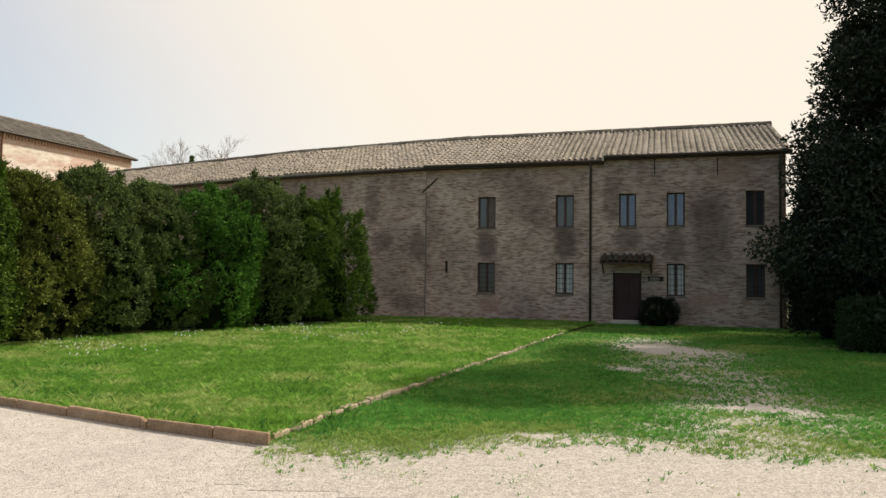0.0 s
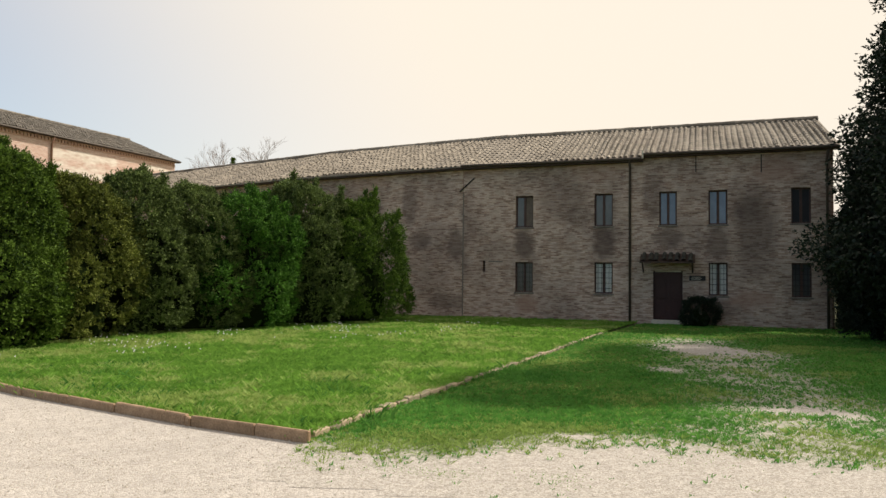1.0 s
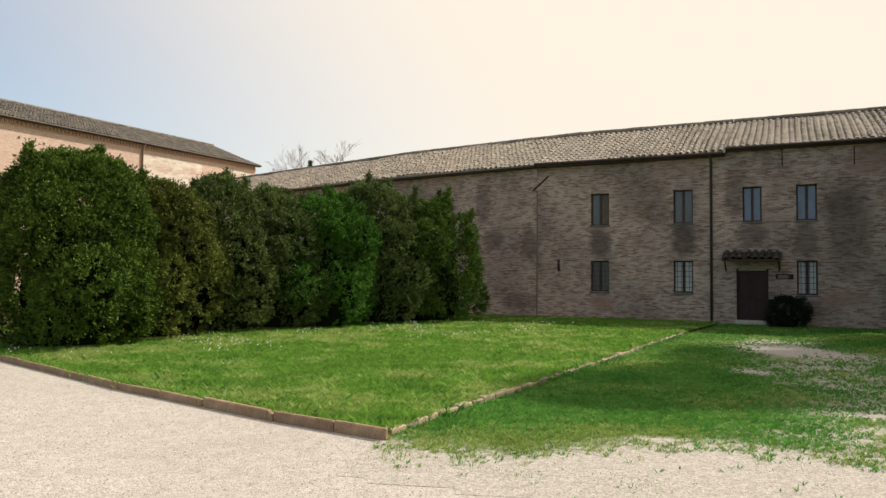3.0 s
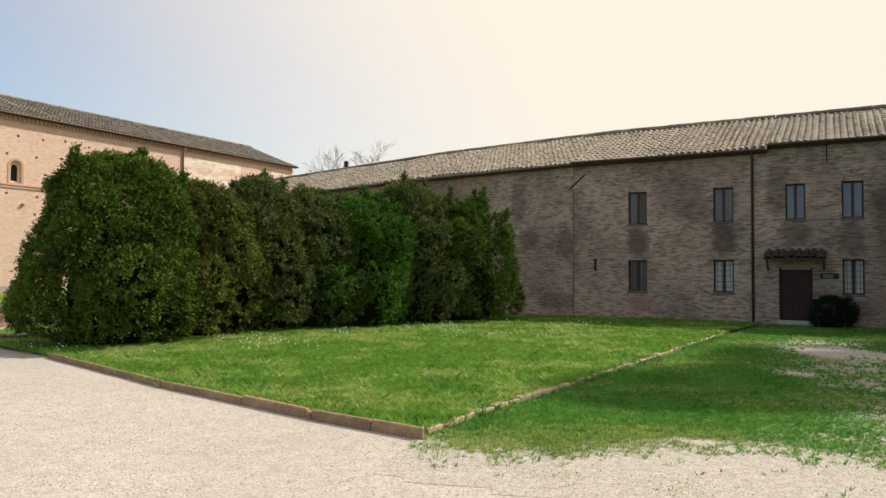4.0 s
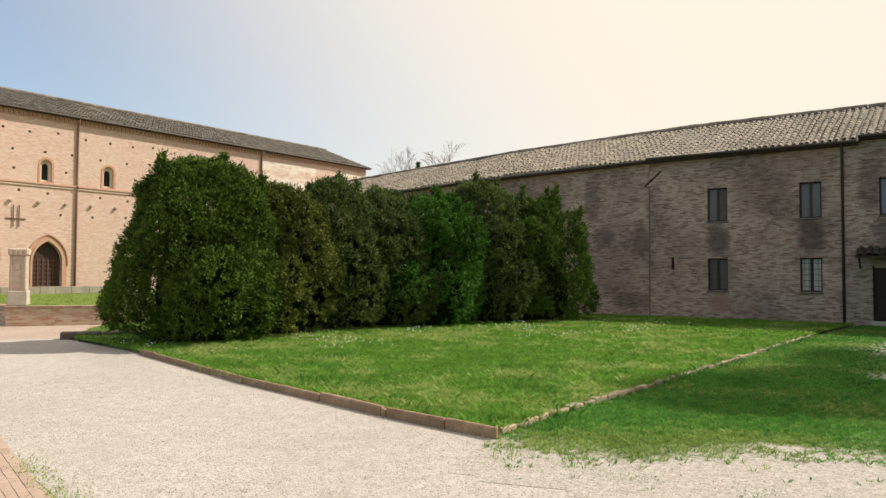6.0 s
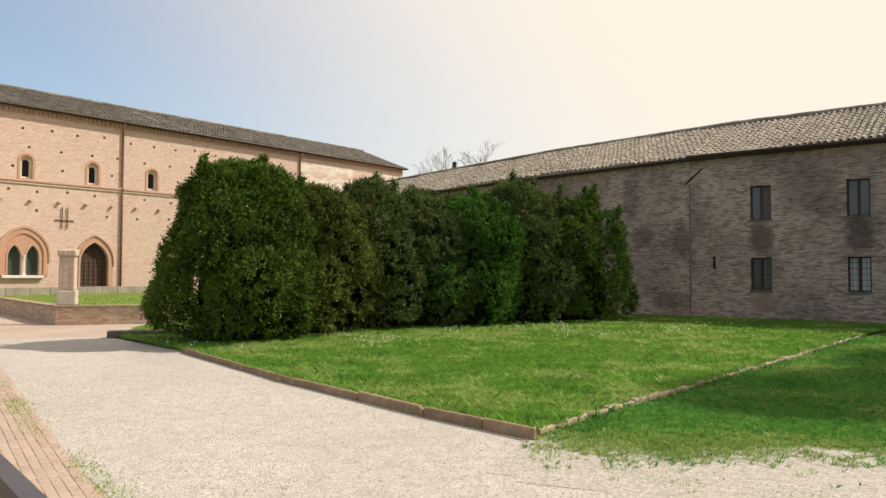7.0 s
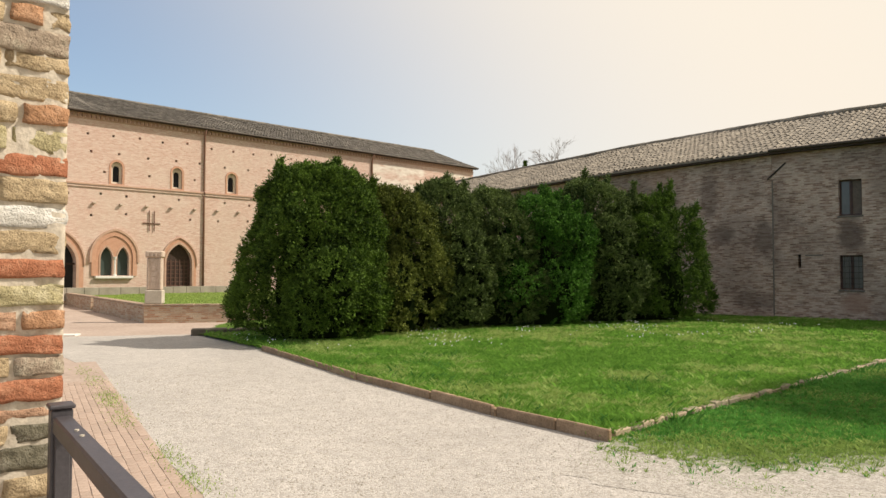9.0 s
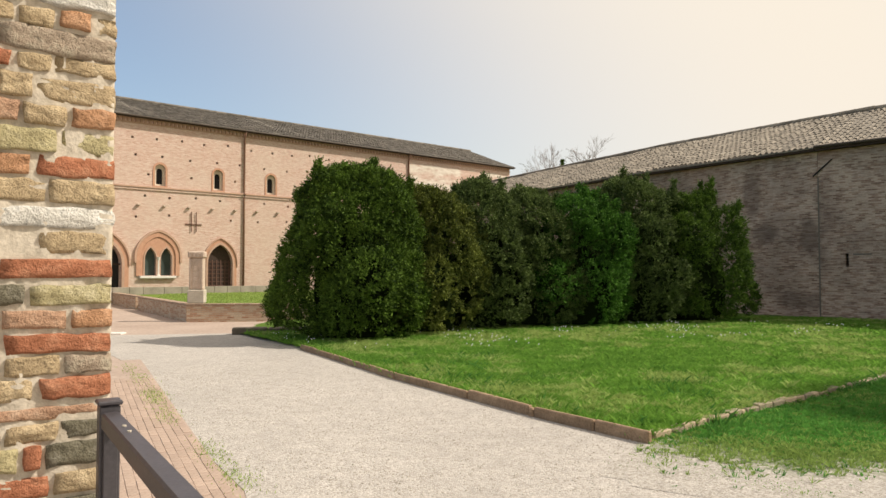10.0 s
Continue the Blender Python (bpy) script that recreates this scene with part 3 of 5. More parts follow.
def roof_run(m, length, eave_z, cols0, tile, parent, seed, over0=0.0, over1=0.0, pieces=0, half=HALF, rise_to=RIDGE, ridge=True):
    rise = (rise_to - eave_z) / half
    front = 0.38
    y0 = -front
    lm = m @ Matrix.Translation((-over0, y0, eave_z - front * rise + 0.04))
    total = length + over0 + over1
    deck = part("roof_deck", slab([(0, 0), (total, 0), (total, 0.06), (0, 0.06)], [], 0, 1), M_TILE_DARK if tile is M_TILE_DARK else M_TILE, parent)
    # shear the deck up the slope
    depth = half + front
    for v in deck.data.vertices:
        y = v.co.y * depth
        v.co = (v.co.x, y, v.co.z - 0.05 + y * rise)
    deck.matrix_basis = lm
    pitch, step = 0.25, 0.42
    n_c, n_r = int(total / pitch), int(depth / step)
    vs, fs, k, n = coppi(n_c, n_r, pitch, step, rise, seed)
    # slow sag of an old roof
    vs[:, 2] += 0.03 * np.sin(vs[:, 0] * 0.55 + seed) + 0.02 * np.sin(vs[:, 0] * 1.7 + vs[:, 1])
    sep = 0
    per = 2 * n
    if pieces:
        near = np.argsort(-(np.arange(k) // n_r) * 100 + (np.arange(k) % n_r))[:pieces]
        chosen = np.zeros(k, bool)
        chosen[near] = True
        for i in near:
            me = array_mesh("tile", vs[i * per:(i + 1) * per], fs[:n - 1], tile, True)
            ob = new("tile", me)
            ob.parent = parent
            ob.matrix_basis = lm
        keep = ~chosen
        vs2 = vs.reshape(k, per, 3)[keep].reshape(-1, 3)
        fs2 = fs[: (n - 1) * int(keep.sum())]
    else:
        vs2, fs2 = vs, fs
    ob = new("roof_tiles", array_mesh("roof_tiles", vs2, fs2, tile, True))
    ob.parent, ob.matrix_basis = parent, lm
    ob["kind"] = "stuff"
    if ridge:
        bm = bmesh.new()
        x = 0.0
        rng = random.Random(seed)
        while x < total - 0.1:
            tube(bm, [(x, depth, depth * rise + 0.05 + rng.uniform(-.01, .01)), (min(x + 0.46, total), depth, depth * rise + 0.07 + rng.uniform(-.01, .01))], [0.13, 0.115], 8)
            x += 0.42
        rt = part("ridge_tiles", bm, tile, parent, smooth=False)
        rt.matrix_basis = lm
    # the back slope
    back = part("back_slope", slab([(0, 0), (total, 0), (total, 0.05), (0, 0.05)], [], 0, 1), tile, parent)
    for v in back.data.vertices:
        y = v.co.y * depth
        v.co = (v.co.x, depth + y, v.co.z - 0.02 + depth * rise - y * rise)
    back.matrix_basis = lm
    # eave board and gutter line
    eb = part("eave_board", boxed(0, total, 0.06, 0.40, -0.12, -0.045), M_DARKWOOD, parent)
    eb.matrix_basis = lm
    return lm


roof_run(mKE @ Matrix.Translation((STEP, 0, 0)), 15.05 - STEP, EAVE + 0.14, 0, M_TILE, building, 3, 0.0, 0.3, 300)
roof_run(mKE, STEP, EAVE, 0, M_TILE, building, 4)
roof_run(mMK, LMK, EAVE, 0, M_TILE, building, 5)
roof_run(mFM, LFM, EAVE - 0.02, 0, M_TILE, building, 6, 1.5, 0)


# closing walls of the long building
wall_piece("back_wall", mKE @ Matrix.Translation((0, 10.0, 0)), rect(-24, 15.05, -0.3, EAVE - 0.2), [], 0.0, 0.4, M_BRICK_DARK, building)
# added near-black backing so the openings stay dark
wall_piece("dark_backing", mKE, rect(0.3, 14.6, -0.3, 6.6), [], 1.6, 1.7, M_INSIDE, building)
wall_piece("dark_backing_floor", mKE, rect(0.3, 14.6, 3.2, 3.4), [], 0.46, 1.59, M_INSIDE, building)


def thing_bar(name, m, pts, r, material, parent, sides=8):
    ob = part(name, tube(bmesh.new(), pts, r, sides), material, parent, smooth=True)
    ob.matrix_basis = m
    return ob


def put(name, m, bm, material, parent, label=""):
    ob = part(name, bm, material, parent, label)
    ob.matrix_basis = m
    return ob


def house_window(m, s0, s1, z0, z1, panes, grille, parent, y=0.16, bars=3):
    """Casement in its opening: frame, two leaves with glass, brick sill, iron grille."""
    bm = bmesh.new()
    t = 0.06
    for d in ((s0, s0 + t, z0, z1), (s1 - t, s1, z0, z1), (s0 + t, s1 - t, z0, z0 + t), (s0 + t, s1 - t, z1 - t, z1)):
        box(bm, d[0], d[1], y, y + 0.07, d[2], d[3])
    c = (s0 + s1) / 2
    box(bm, c - 0.05, c + 0.05, y - 0.01, y + 0.06, z0 + t, z1 - t)
    w = put("window", m, bm, M_CASEMENT, parent)
    for k, (a, b) in enumerate(((s0 + t, c - 0.05), (c + 0.05, s1 - t))):
        p = part("pane", boxed(a, b, y + 0.03, y + 0.04, z0 + t, z1 - t), panes[k], w)
    part("sill", boxed(s0 - 0.05, s1 + 0.05, -0.04, y, z0 - 0.07, z0 - 0.003, bevel=0.01), M_SILL, w)
    if grille:
        bm = bmesh.new()
        for k in range(1, 5):
            x = s0 + (s1 - s0) * k / 5
            tube(bm, [(x, 0.05, z0), (x, 0.05, z1)], 0.009, 5)
        for k in range(1, 6):
            z = z0 + (z1 - z0) * k / 6
            tube(bm, [(s0, 0.05, z), (s1, 0.05, z)], 0.009, 5)
        part("grille", bm, M_IRON, w)
    return w


M_CASEMENT = plain("faded red brown window joinery", (0.05, 0.027, 0.022), (0.09, 0.05, 0.04), 5, 0.6)
M_SILL = plain("sooty stone sill", (0.12, 0.1, 0.085), (0.22, 0.19, 0.16), 4, 0.9)
M_SHUTTER = plain("faded brown shutter", (0.1, 0.075, 0.06), (0.17, 0.13, 0.1), 5, 0.7)
M_DUSTY = glass_mat("dusty window glass", (0.06, 0.06, 0.062), 0.18)
# opaque near-black sheet: the unlit room behind an opening, painted as colour
M_PANE_BLACK = plain("near-black opaque pane, unlit room in colour", (0.012, 0.012, 0.014), (0.02, 0.02, 0.022), 2, 0.5)
mC = mKE @ Matrix.Translation((0, -0.05, 0))
house_window(mKE, *W_S[0], *UP, (M_DUSTY, M_SHUTTER), False, building)
house_window(mKE, *W_S[1], *UP, (M_DUSTY, M_DUSTY), False, building)
house_window(mC, *W_S[2], *UP, (M_GLASS, M_GLASS), False, building)
house_window(mC, *W_S[3], *UP, (M_GLASS, M_GLASS), False, building)
house_window(mC, *W_S[4], *UP, (M_PANE_BLACK, M_PANE_BLACK), False, building)
house_window(mKE, *W_S[0], *LOW, (M_DUSTY, M_DUSTY), True, building)
house_window(mKE, *W_S[1], *LOW, (M_CURTAIN, M_CURTAIN), True, building)
house_window(mC, *W_S[3], *LOW, (M_CURTAIN, M_CURTAIN), True, building)
house_window(mC, *W_S[4], *LOW, (M_DUSTY, M_DUSTY), True, building)

# door, step, canopy, plate
door = put("door", mC, boxed(8.44, 9.61, 0.2, 0.26, 0.2, 2.16), M_DOORWOOD, building, "dark red brown two-leaf wooden door")
for k in range(2):
    a = 8.47 + k * 0.57
    for z0, z1 in ((0.3, 0.95), (1.05, 2.05)):
        part("panel", boxed(a + 0.07, a + 0.48, 0.18, 0.21, z0, z1, bevel=0.012), M_DOORWOOD, door)
part("handle", tube(bmesh.new(), [(9.06, 0.17, 1.15), (9.06, 0.15, 1.3)], 0.012, 6), M_IRON, door)
put("lintel", mC, boxed(8.5, 9.55, 0.17, 0.24, 2.165, 2.228), M_STONE, building)
put("threshold", mC, boxed(8.38, 9.67, -0.16, 0.3, -0.1, 0.17, bevel=0.015), M_STONE, building, "pale stone doorstep")
canopy = put("canopy", mC, slab([(7.95, 2.62), (10.1, 2.62), (10.1, 2.67), (7.95, 2.67)], [], 0, 1), M_DARKWOOD, building, "small tiled canopy over the door")
for v in canopy.data.vertices:
    y = v.co.y * 0.75
    v.co = (v.co.x, -0.75 + y, v.co.z - 0.1 + y * 0.45)
vs, fs, k, n = coppi(8, 2, 0.265, 0.36, 0.45, 21, 0.1)
ct = new("canopy_tiles", array_mesh("canopy_tiles", vs + np.array([7.96, -0.77, 2.57]), fs, M_TILE_MOSS, True))
ct.parent = canopy
for x in (8.05, 10.0):
    part("bracket", tube(bmesh.new(), [(x, -0.02, 2.15), (x, -0.6, 2.56)], 0.035, 6), M_DARKWOOD, canopy)
plate = put("plate", mC, boxed(9.87, 10.5, -0.03, -0.004, 1.82, 2.02, bevel=0.004), M_IRON, building, "small dark name plate beside the door")
for k in range(3):
    part("line", boxed(9.95, 10.3 + 0.05 * (k % 2), -0.033, -0.029, 1.865 + 0.045 * k, 1.88 + 0.045 * k), M_STONE, plate)

# drain pipes, tie bars, joint
put("gutter", mKE, tube(bmesh.new(), [(0, -0.4, EAVE - 0.1), (STEP - 0.05, -0.4, EAVE - 0.14)], 0.06, 8), M_LEAD, building)
put("gutter", mKE, tube(bmesh.new(), [(STEP + 0.02, -0.42, EAVE + 0.03), (15.3, -0.42, EAVE + 0.0)], 0.06, 8), M_LEAD, building)
for s, yo in ((7.5, 0.0), (14.92, -0.05)):
    pipe = thing_bar("drain_pipe", mKE, [(s, yo - 0.36, EAVE - 0.15), (s, yo - 0.07, EAVE - 0.45), (s, yo - 0.07, 0.02)], 0.05, M_LEAD, building)
    for z in (1.3, 3.6, 5.6):
        part("clip", tube(bmesh.new(), [(s, yo - 0.07, z - 0.025), (s, yo - 0.07, z + 0.025)], 0.062, 8), M_LEAD, pipe)
put("tie_bar", mKE, tube(bmesh.new(), [(0.53, -0.03, 6.42), (-0.18, -0.03, 5.8)], 0.03, 6), M_IRON, building)
put("tie_bar", mKE, tube(bmesh.new(), [(0.53, -0.03, 6.42), (0.53, 0.05, 6.42)], 0.03, 6), M_IRON, building)
for s, z in ((10.14, 6.65), (12.6, 6.55)):
    put("wall_anchor", mC, boxed(s - 0.02, s + 0.02, -0.03, -0.003, z - 0.36, z + 0.36), M_IRON, building)
put("wall_joint", mKE, boxed(-0.02, 0.035, -0.012, 0.02, 0.1, 5.75), M_SILL, building)
put("eave_flashing", mKE, boxed(STEP - 0.03, STEP + 0.03, -0.47, -0.38, EAVE - 0.15, EAVE + 0.2), M_STONE, building, "pale strip at the step in the eaves")
bm = bmesh.new()
box(bm, 1.25, 1.9, -0.012, 0.01, 2.55, 2.61)
put("brick_lintel", mKE, bm, M_SILL, building)

# ---------------------------------------------------------------- church
CA, CB = (-39.5, 28.1), (-27.3, 60.9)
O = 14.0     # where the stretch seen through the court begins
mCH, LCH = along((CA[0] - 0.349 * O, CA[1] - 0.937 * O), CB)
church = base("church", pose(0, 0, 0), "tall pale pink brick church flank with pointed openings and dark roof", "church")
CE, CR = 12.0, 14.25
slit_windows = [(-1.7, -1.04), (2.2, 2.86), (6.1, 6.76), (10.03, 10.72), (14.0, 14.66)]
holes = [rounded(O + a - 0.02, O + b + 0.02, 7.52, 8.62) for a, b in slit_windows]
holes += [pointed(O + 5.72, O + 7.52, 0.7, 2.5, 3.82), pointed(O - 2.3, O + 0.25, 0.7, 2.4, 4.0)]
holes += [pointed(O + 1.62, O + 2.36, 1.66, 2.75, 3.5), pointed(O + 2.62, O + 3.36, 1.66, 2.75, 3.5)]
rng = random.Random(5)
for z, s_off, gap in ((10.55, 0.5, 1.62), (9.35, 0.2, 1.75), (8.1, 1.0, 2.9), (6.75, 0.9, 1.7), (5.45, 0.6, 2.1)):
    s = O - 8 + s_off
    while s < O + 21:
        q, r = s + rng.uniform(-0.12, 0.12), z + rng.uniform(-0.1, 0.1)
        s += gap
        if any(O + a - 0.3 < q < O + b + 0.3 for a, b in slit_windows) and 7.3 < r < 9.2:
            continue
        if abs(q - O - 4.8) < 0.9 and r < 6.2:
            continue
        if abs(q - O - 8.3) < 0.25:
            continue
        holes.append(rect(q, q + 0.15, r, r + 0.15))
wall_piece("front_wall", mCH, rect(0, LCH, -0.3, CE), holes, 0.0, 0.7, M_BRICK_PINK, church)
# added near-black backing behind the church openings and wall holes
wall_piece("dark_backing", mCH, rect(0, LCH, -0.3, CE), [], 0.75, 0.9, M_INSIDE, church)
mCE, _ = along(CB, (CB[0] - 0.937 * 12, CB[1] + 0.349 * 12))
wall_piece("end_wall", mCE, [(0.02, -0.3), (12, -0.3), (12, CE - 0.1), (6, CR - 0.15), (0.02, CE - 0.1)], [], 0.0, 0.5, M_BRICK_PINK, church)
roof_run(mCH, LCH, CE, 0, M_TILE_DARK, church, 9, 0.5, 0.35, 0, 6.0, CR)
put("gutter", mCH, tube(bmesh.new(), [(0, -0.42, CE - 0.14), (LCH + 0.3, -0.42, CE - 0.14)], 0.07, 8), M_LEAD, church)
# cornice of brick dentils and string courses
put("cornice", mCH, boxed(0, LCH, -0.16, -0.002, CE - 0.26, CE - 0.12), M_TERRA_PALE, church)
dentil = boxed(0, 0.13, -0.11, -0.003, CE - 0.46, CE - 0.263)
first = put("dentil", mCH @ Matrix.Translation((0.1, 0, 0)), dentil, M_TERRA_PALE, church)
x = 0.37
while x < LCH - 0.1:
    d_ = new("dentil", first.data)
    d_.parent, d_.matrix_basis = church, mCH @ Matrix.Translation((x, 0, 0))
    x += 0.27
put("cornice", mCH, boxed(0, LCH, -0.06, -0.002, CE - 0.56, CE - 0.464), M_TERRA_PALE, church)
put("string_course", mCH, boxed(0, O + 22.6, -0.12, -0.002, 7.33, 7.45, bevel=0.015), M_TERRA_PALE, church)
put("string_course", mCH, boxed(0, O + 22.6, -0.07, -0.002, 7.19, 7.326, bevel=0.01), M_BRICK_PINK, church)
for s in (O + 8.3, O + 22.85, O - 6.5):
    thing_bar("drain_pipe", mCH, [(s, -0.38, CE - 0.2), (s, -0.09, CE - 0.75), (s, -0.09, 7.55), (s, -0.2, 7.4), (s, -0.09, 7.1), (s, -0.09, 0.75)], 0.065, M_PIPE_BROWN, church)
# slit windows
for a, b in slit_windows:
    w = put("window", mCH, slab(rounded(O + a - 0.14, O + b + 0.14, 7.46, 8.62), [rounded(O + a - 0.01, O + b + 0.01, 7.53, 8.61)], -0.03, -0.003), M_TERRA, church)
    part("reveal", slab(rounded(O + a - 0.019, O + b + 0.019, 7.525, 8.615), [rounded(O + a + 0.14, O + b - 0.12, 7.66, 8.5)], 0.2, 0.3), M_PLASTER, w, "pale plastered reveal")
    part("pane", slab(rounded(O + a + 0.1, O + b - 0.08, 7.62, 8.52), [], 0.36, 0.38), M_PANE_BLACK, w)
    bm = bmesh.new()
    for k in range(1, 5):
        z = 7.68 + k * 0.2
        tube(bm, [(O + a + 0.12, 0.31, z), (O + b - 0.1, 0.31, z)], 0.012, 5)
    tube(bm, [(O + (a + b) / 2, 0.31, 7.66), (O + (a + b) / 2, 0.31, 8.7)], 0.012, 5)
    part("grille", bm, M_IRON, w)
# pointed portals
def arch_band(s0, s1, z0, spring, top, wide, lift=1.35):
    """Outline of a pointed arch with its jambs, open below."""
    outer = pointed(s0 - wide, s1 + wide, z0, spring, top + wide * lift)
    inner = pointed(s0, s1, z0, spring, top)
    # from the foot of the right jamb over the arch to the left, and back inside
    return outer[1:] + outer[:1] + inner[:1] + inner[:1:-1] + inner[1:2]


def portal(s0, s1, z0, spring, top, parent, name, wide=0.3):
    sur = put(name, mCH, slab(arch_band(s0 + 0.02, s1 - 0.02, z0, spring, top - 0.02, wide), [], -0.05, -0.003), M_TERRA, parent)
    part("moulding", slab(arch_band(s0 + 0.02, s1 - 0.02, z0, spring, top - 0.02, wide * 0.4), [], -0.1, -0.052), M_TERRA_PALE, sur)
    part("hood", slab(arch_band(s0 - wide * 0.98, s1 + wide * 0.98, z0 + 1.6, spring, top + wide * 1.3, wide * 0.2), [], -0.12, -0.004), M_TERRA_PALE, sur)
    return sur


sur = portal(O + 5.72, O + 7.52, 0.7, 2.5, 3.82, church, "portal")
leafd = part("door_leaf", slab(pointed(O + 5.7, O + 7.54, 0.7, 2.5, 3.84), [], 0.3, 0.38), M_DARKWOOD, sur, "dark studded wooden door")
rng = random.Random(2)
for i in range(7):
    z = 0.95 + i * 0.27
    part("rail", boxed(O + 5.78, O + 7.46, 0.27, 0.298, z, z + 0.06), M_DOOR_BATTEN, leafd)
for i in range(6):
    s = O + 5.85 + i * 0.3
    part("batten", boxed(s, s + 0.07, 0.25, 0.269, 0.8, 2.75), M_DOOR_BATTEN, leafd)
sur = portal(O - 2.3, O + 0.25, 0.7, 2.4, 4.0, church, "portal", 0.42)
part("transom", boxed(O - 2.3, O + 0.25, 0.3, 0.38, 2.35, 2.45), M_DARKWOOD, sur)
part("door_leaf", boxed(O - 2.3, O - 1.1, 0.35, 0.4, 0.7, 2.35), M_DARKWOOD, sur)
# two-light window under a pointed arch
bif = put("window", mCH, slab(arch_band(O + 1.36, O + 3.58, 1.66, 2.85, 4.2, 0.26, 1.2), [], -0.09, -0.003), M_TERRA, church, "two-light pointed window with terracotta arch")
part("moulding", slab(arch_band(O + 1.09, O + 3.85, 2.5, 2.85, 4.52, 0.12, 1.3), [], -0.14, -0.004), M_TERRA_PALE, bif)
part("tympanum", slab(pointed(O + 1.38, O + 3.56, 1.67, 2.85, 4.18), [pointed(O + 1.62, O + 2.36, 1.68, 2.75, 3.5), pointed(O + 2.62, O + 3.36, 1.68, 2.75, 3.5)], -0.03, -0.004), M_TERRA, bif)
for a in (1.62, 2.62):
    part("pane", slab(pointed(O + a - 0.02, O + a + 0.76, 1.64, 2.75, 3.52), [], 0.25, 0.27), M_GLASS_PALE, bif, "leaded greenish glass")
    part("frame", slab(arch_band(O + a + 0.01, O + a + 0.73, 1.68, 2.75, 3.49, 0.09), [], -0.06, -0.032), M_TERRA_PALE, bif)
part("column", tube(bmesh.new(), [(O + 2.49, -0.02, 1.66), (O + 2.49, -0.02, 1.75), (O + 2.49, -0.02, 1.76), (O + 2.49, -0.02, 2.68), (O + 2.49, -0.02, 2.72), (O + 2.49, -0.02, 2.88)], [0.12, 0.11, 0.07, 0.065, 0.09, 0.13], 10), M_STONE_WHITE, bif, "slender white marble column")
part("sill", boxed(O + 1.3, O + 3.6, -0.22, -0.003, 1.49, 1.655, bevel=0.02), M_STONE_WHITE, bif, "white stone sill")
# brackets and iron anchor
for k in range(-2, 9):
    s = O - 0.55 + k * 1.62
    if abs(s - O - 8.3) < 0.3:
        continue
    put("bracket", mCH, boxed(s, s + 0.2, -0.2, -0.003, 6.16, 6.28, bevel=0.02), M_STONE_PINK, church)
bm = bmesh.new()
box(bm, O + 4.2, O + 5.31, -0.05, -0.01, 5.07, 5.14)
for s in (4.6, 4.92):
    box(bm, O + s - 0.03, O + s + 0.03, -0.075, -0.051, 4.6, 5.93)
put("iron_anchor", mCH, bm, M_IRON_BROWN, church)
# plastered stretch by the corner
def worn_plaster():
    m, ns, ls, b = mat("flaking lime plaster over brick", 0.92, 0, 0.15)
    v = coords(ns, ls, (0.35, 0.35, 1.1))
    n1, n2, n3 = noise_of(ns, ls, v, 0.9, 6, 0.65), noise_of(ns, ls, v, 4.0, 5, 0.65), noise_of(ns, ls, v, 30.0, 4)
    brick = ramp(ns, ls, n2, [(0.35, (0.5, 0.33, 0.26)), (0.65, (0.66, 0.5, 0.42))])
    pale = ramp(ns, ls, n2, [(0.3, (0.6, 0.5, 0.41)), (0.7, (0.8, 0.74, 0.65))])
    c = mix(ns, ls, ramp(ns, ls, n1, [(0.46, (0, 0, 0)), (0.56, (1, 1, 1))]), brick, pale)
    ls.new(c, b.inputs["Base Color"])
    bump(ns, ls, b, n3, 0.4, 0.006)
    return m



rng = random.Random(8)
edge = [(O + 23.0 + i * 0.24, 6.4 + 0.5 * noise.noise((i * 0.11, 3, 0)) + 0.3 * noise.noise((i * 0.37, 7, 0)) + rng.uniform(-0.04, 0.04)) for i in range(49)]
put("plaster_patch", mCH, slab(edge + [(O + 34.55, 11.15), (O + 23.0, 11.15)], [], -0.02, -0.003), worn_plaster(), church, "flaking pale plaster over pink brick")

# ---------------------------------------------------------------- cloister garden
GC, GR_, GL, GL2, GL3 = (-21.3, 18.05), (-13.4, 24.3), (-30.2, 22.65), (-31.0, 23.1), (-40, 27.6)


def low_wall(a, b, h, th, label):
    m, length = along(a, b)
    w = base("garden_wall", m, label, "wall")
    part("wall_body", slab(rect(0, length, -0.1, h - 0.07), [], 0, th), M_BRICK_LOW, w)
    x, k = 0.0, 0
    rng = random.Random(int(length * 10))
    me = None
    while x < length - 0.05:
        wd = min(0.29, length - x)
        if me is None or wd < 0.29:
            cap = part("coping_brick", boxed(0, wd - 0.012, -0.03, th + 0.03, 0, 0.07, bevel=0.008), M_BRICK_CAP, w)
            me = me or cap.data
        else:
            cap = new("coping_brick", me)
            cap.parent = w
        cap.matrix_basis = pose(x, rng.uniform(-0.008, 0.008), h - 0.068 + rng.uniform(-0.004, 0.004))
        x += 0.29
    return w


M_PARAPET = plain("grey weathered parapet stone", (0.22, 0.19, 0.15), (0.42, 0.37, 0.3), 1.5, 0.95)
M_BRICK_CAP = plain("worn coping brick", (0.24, 0.16, 0.11), (0.4, 0.3, 0.22), 3, 0.92, vary=0.3)
low_wall((GC[0], GC[1]), GR_, 0.68, 0.34, "low sunlit brick garden wall with coping")
low_wall(GL, (GC[0] - 0.02, GC[1] + 0.01), 0.68, 0.34, "low shaded brick garden wall with coping")
low_wall(GL3, GL2, 0.68, 0.34, "low shaded brick garden wall beyond a gap")
gl = bmesh.new()
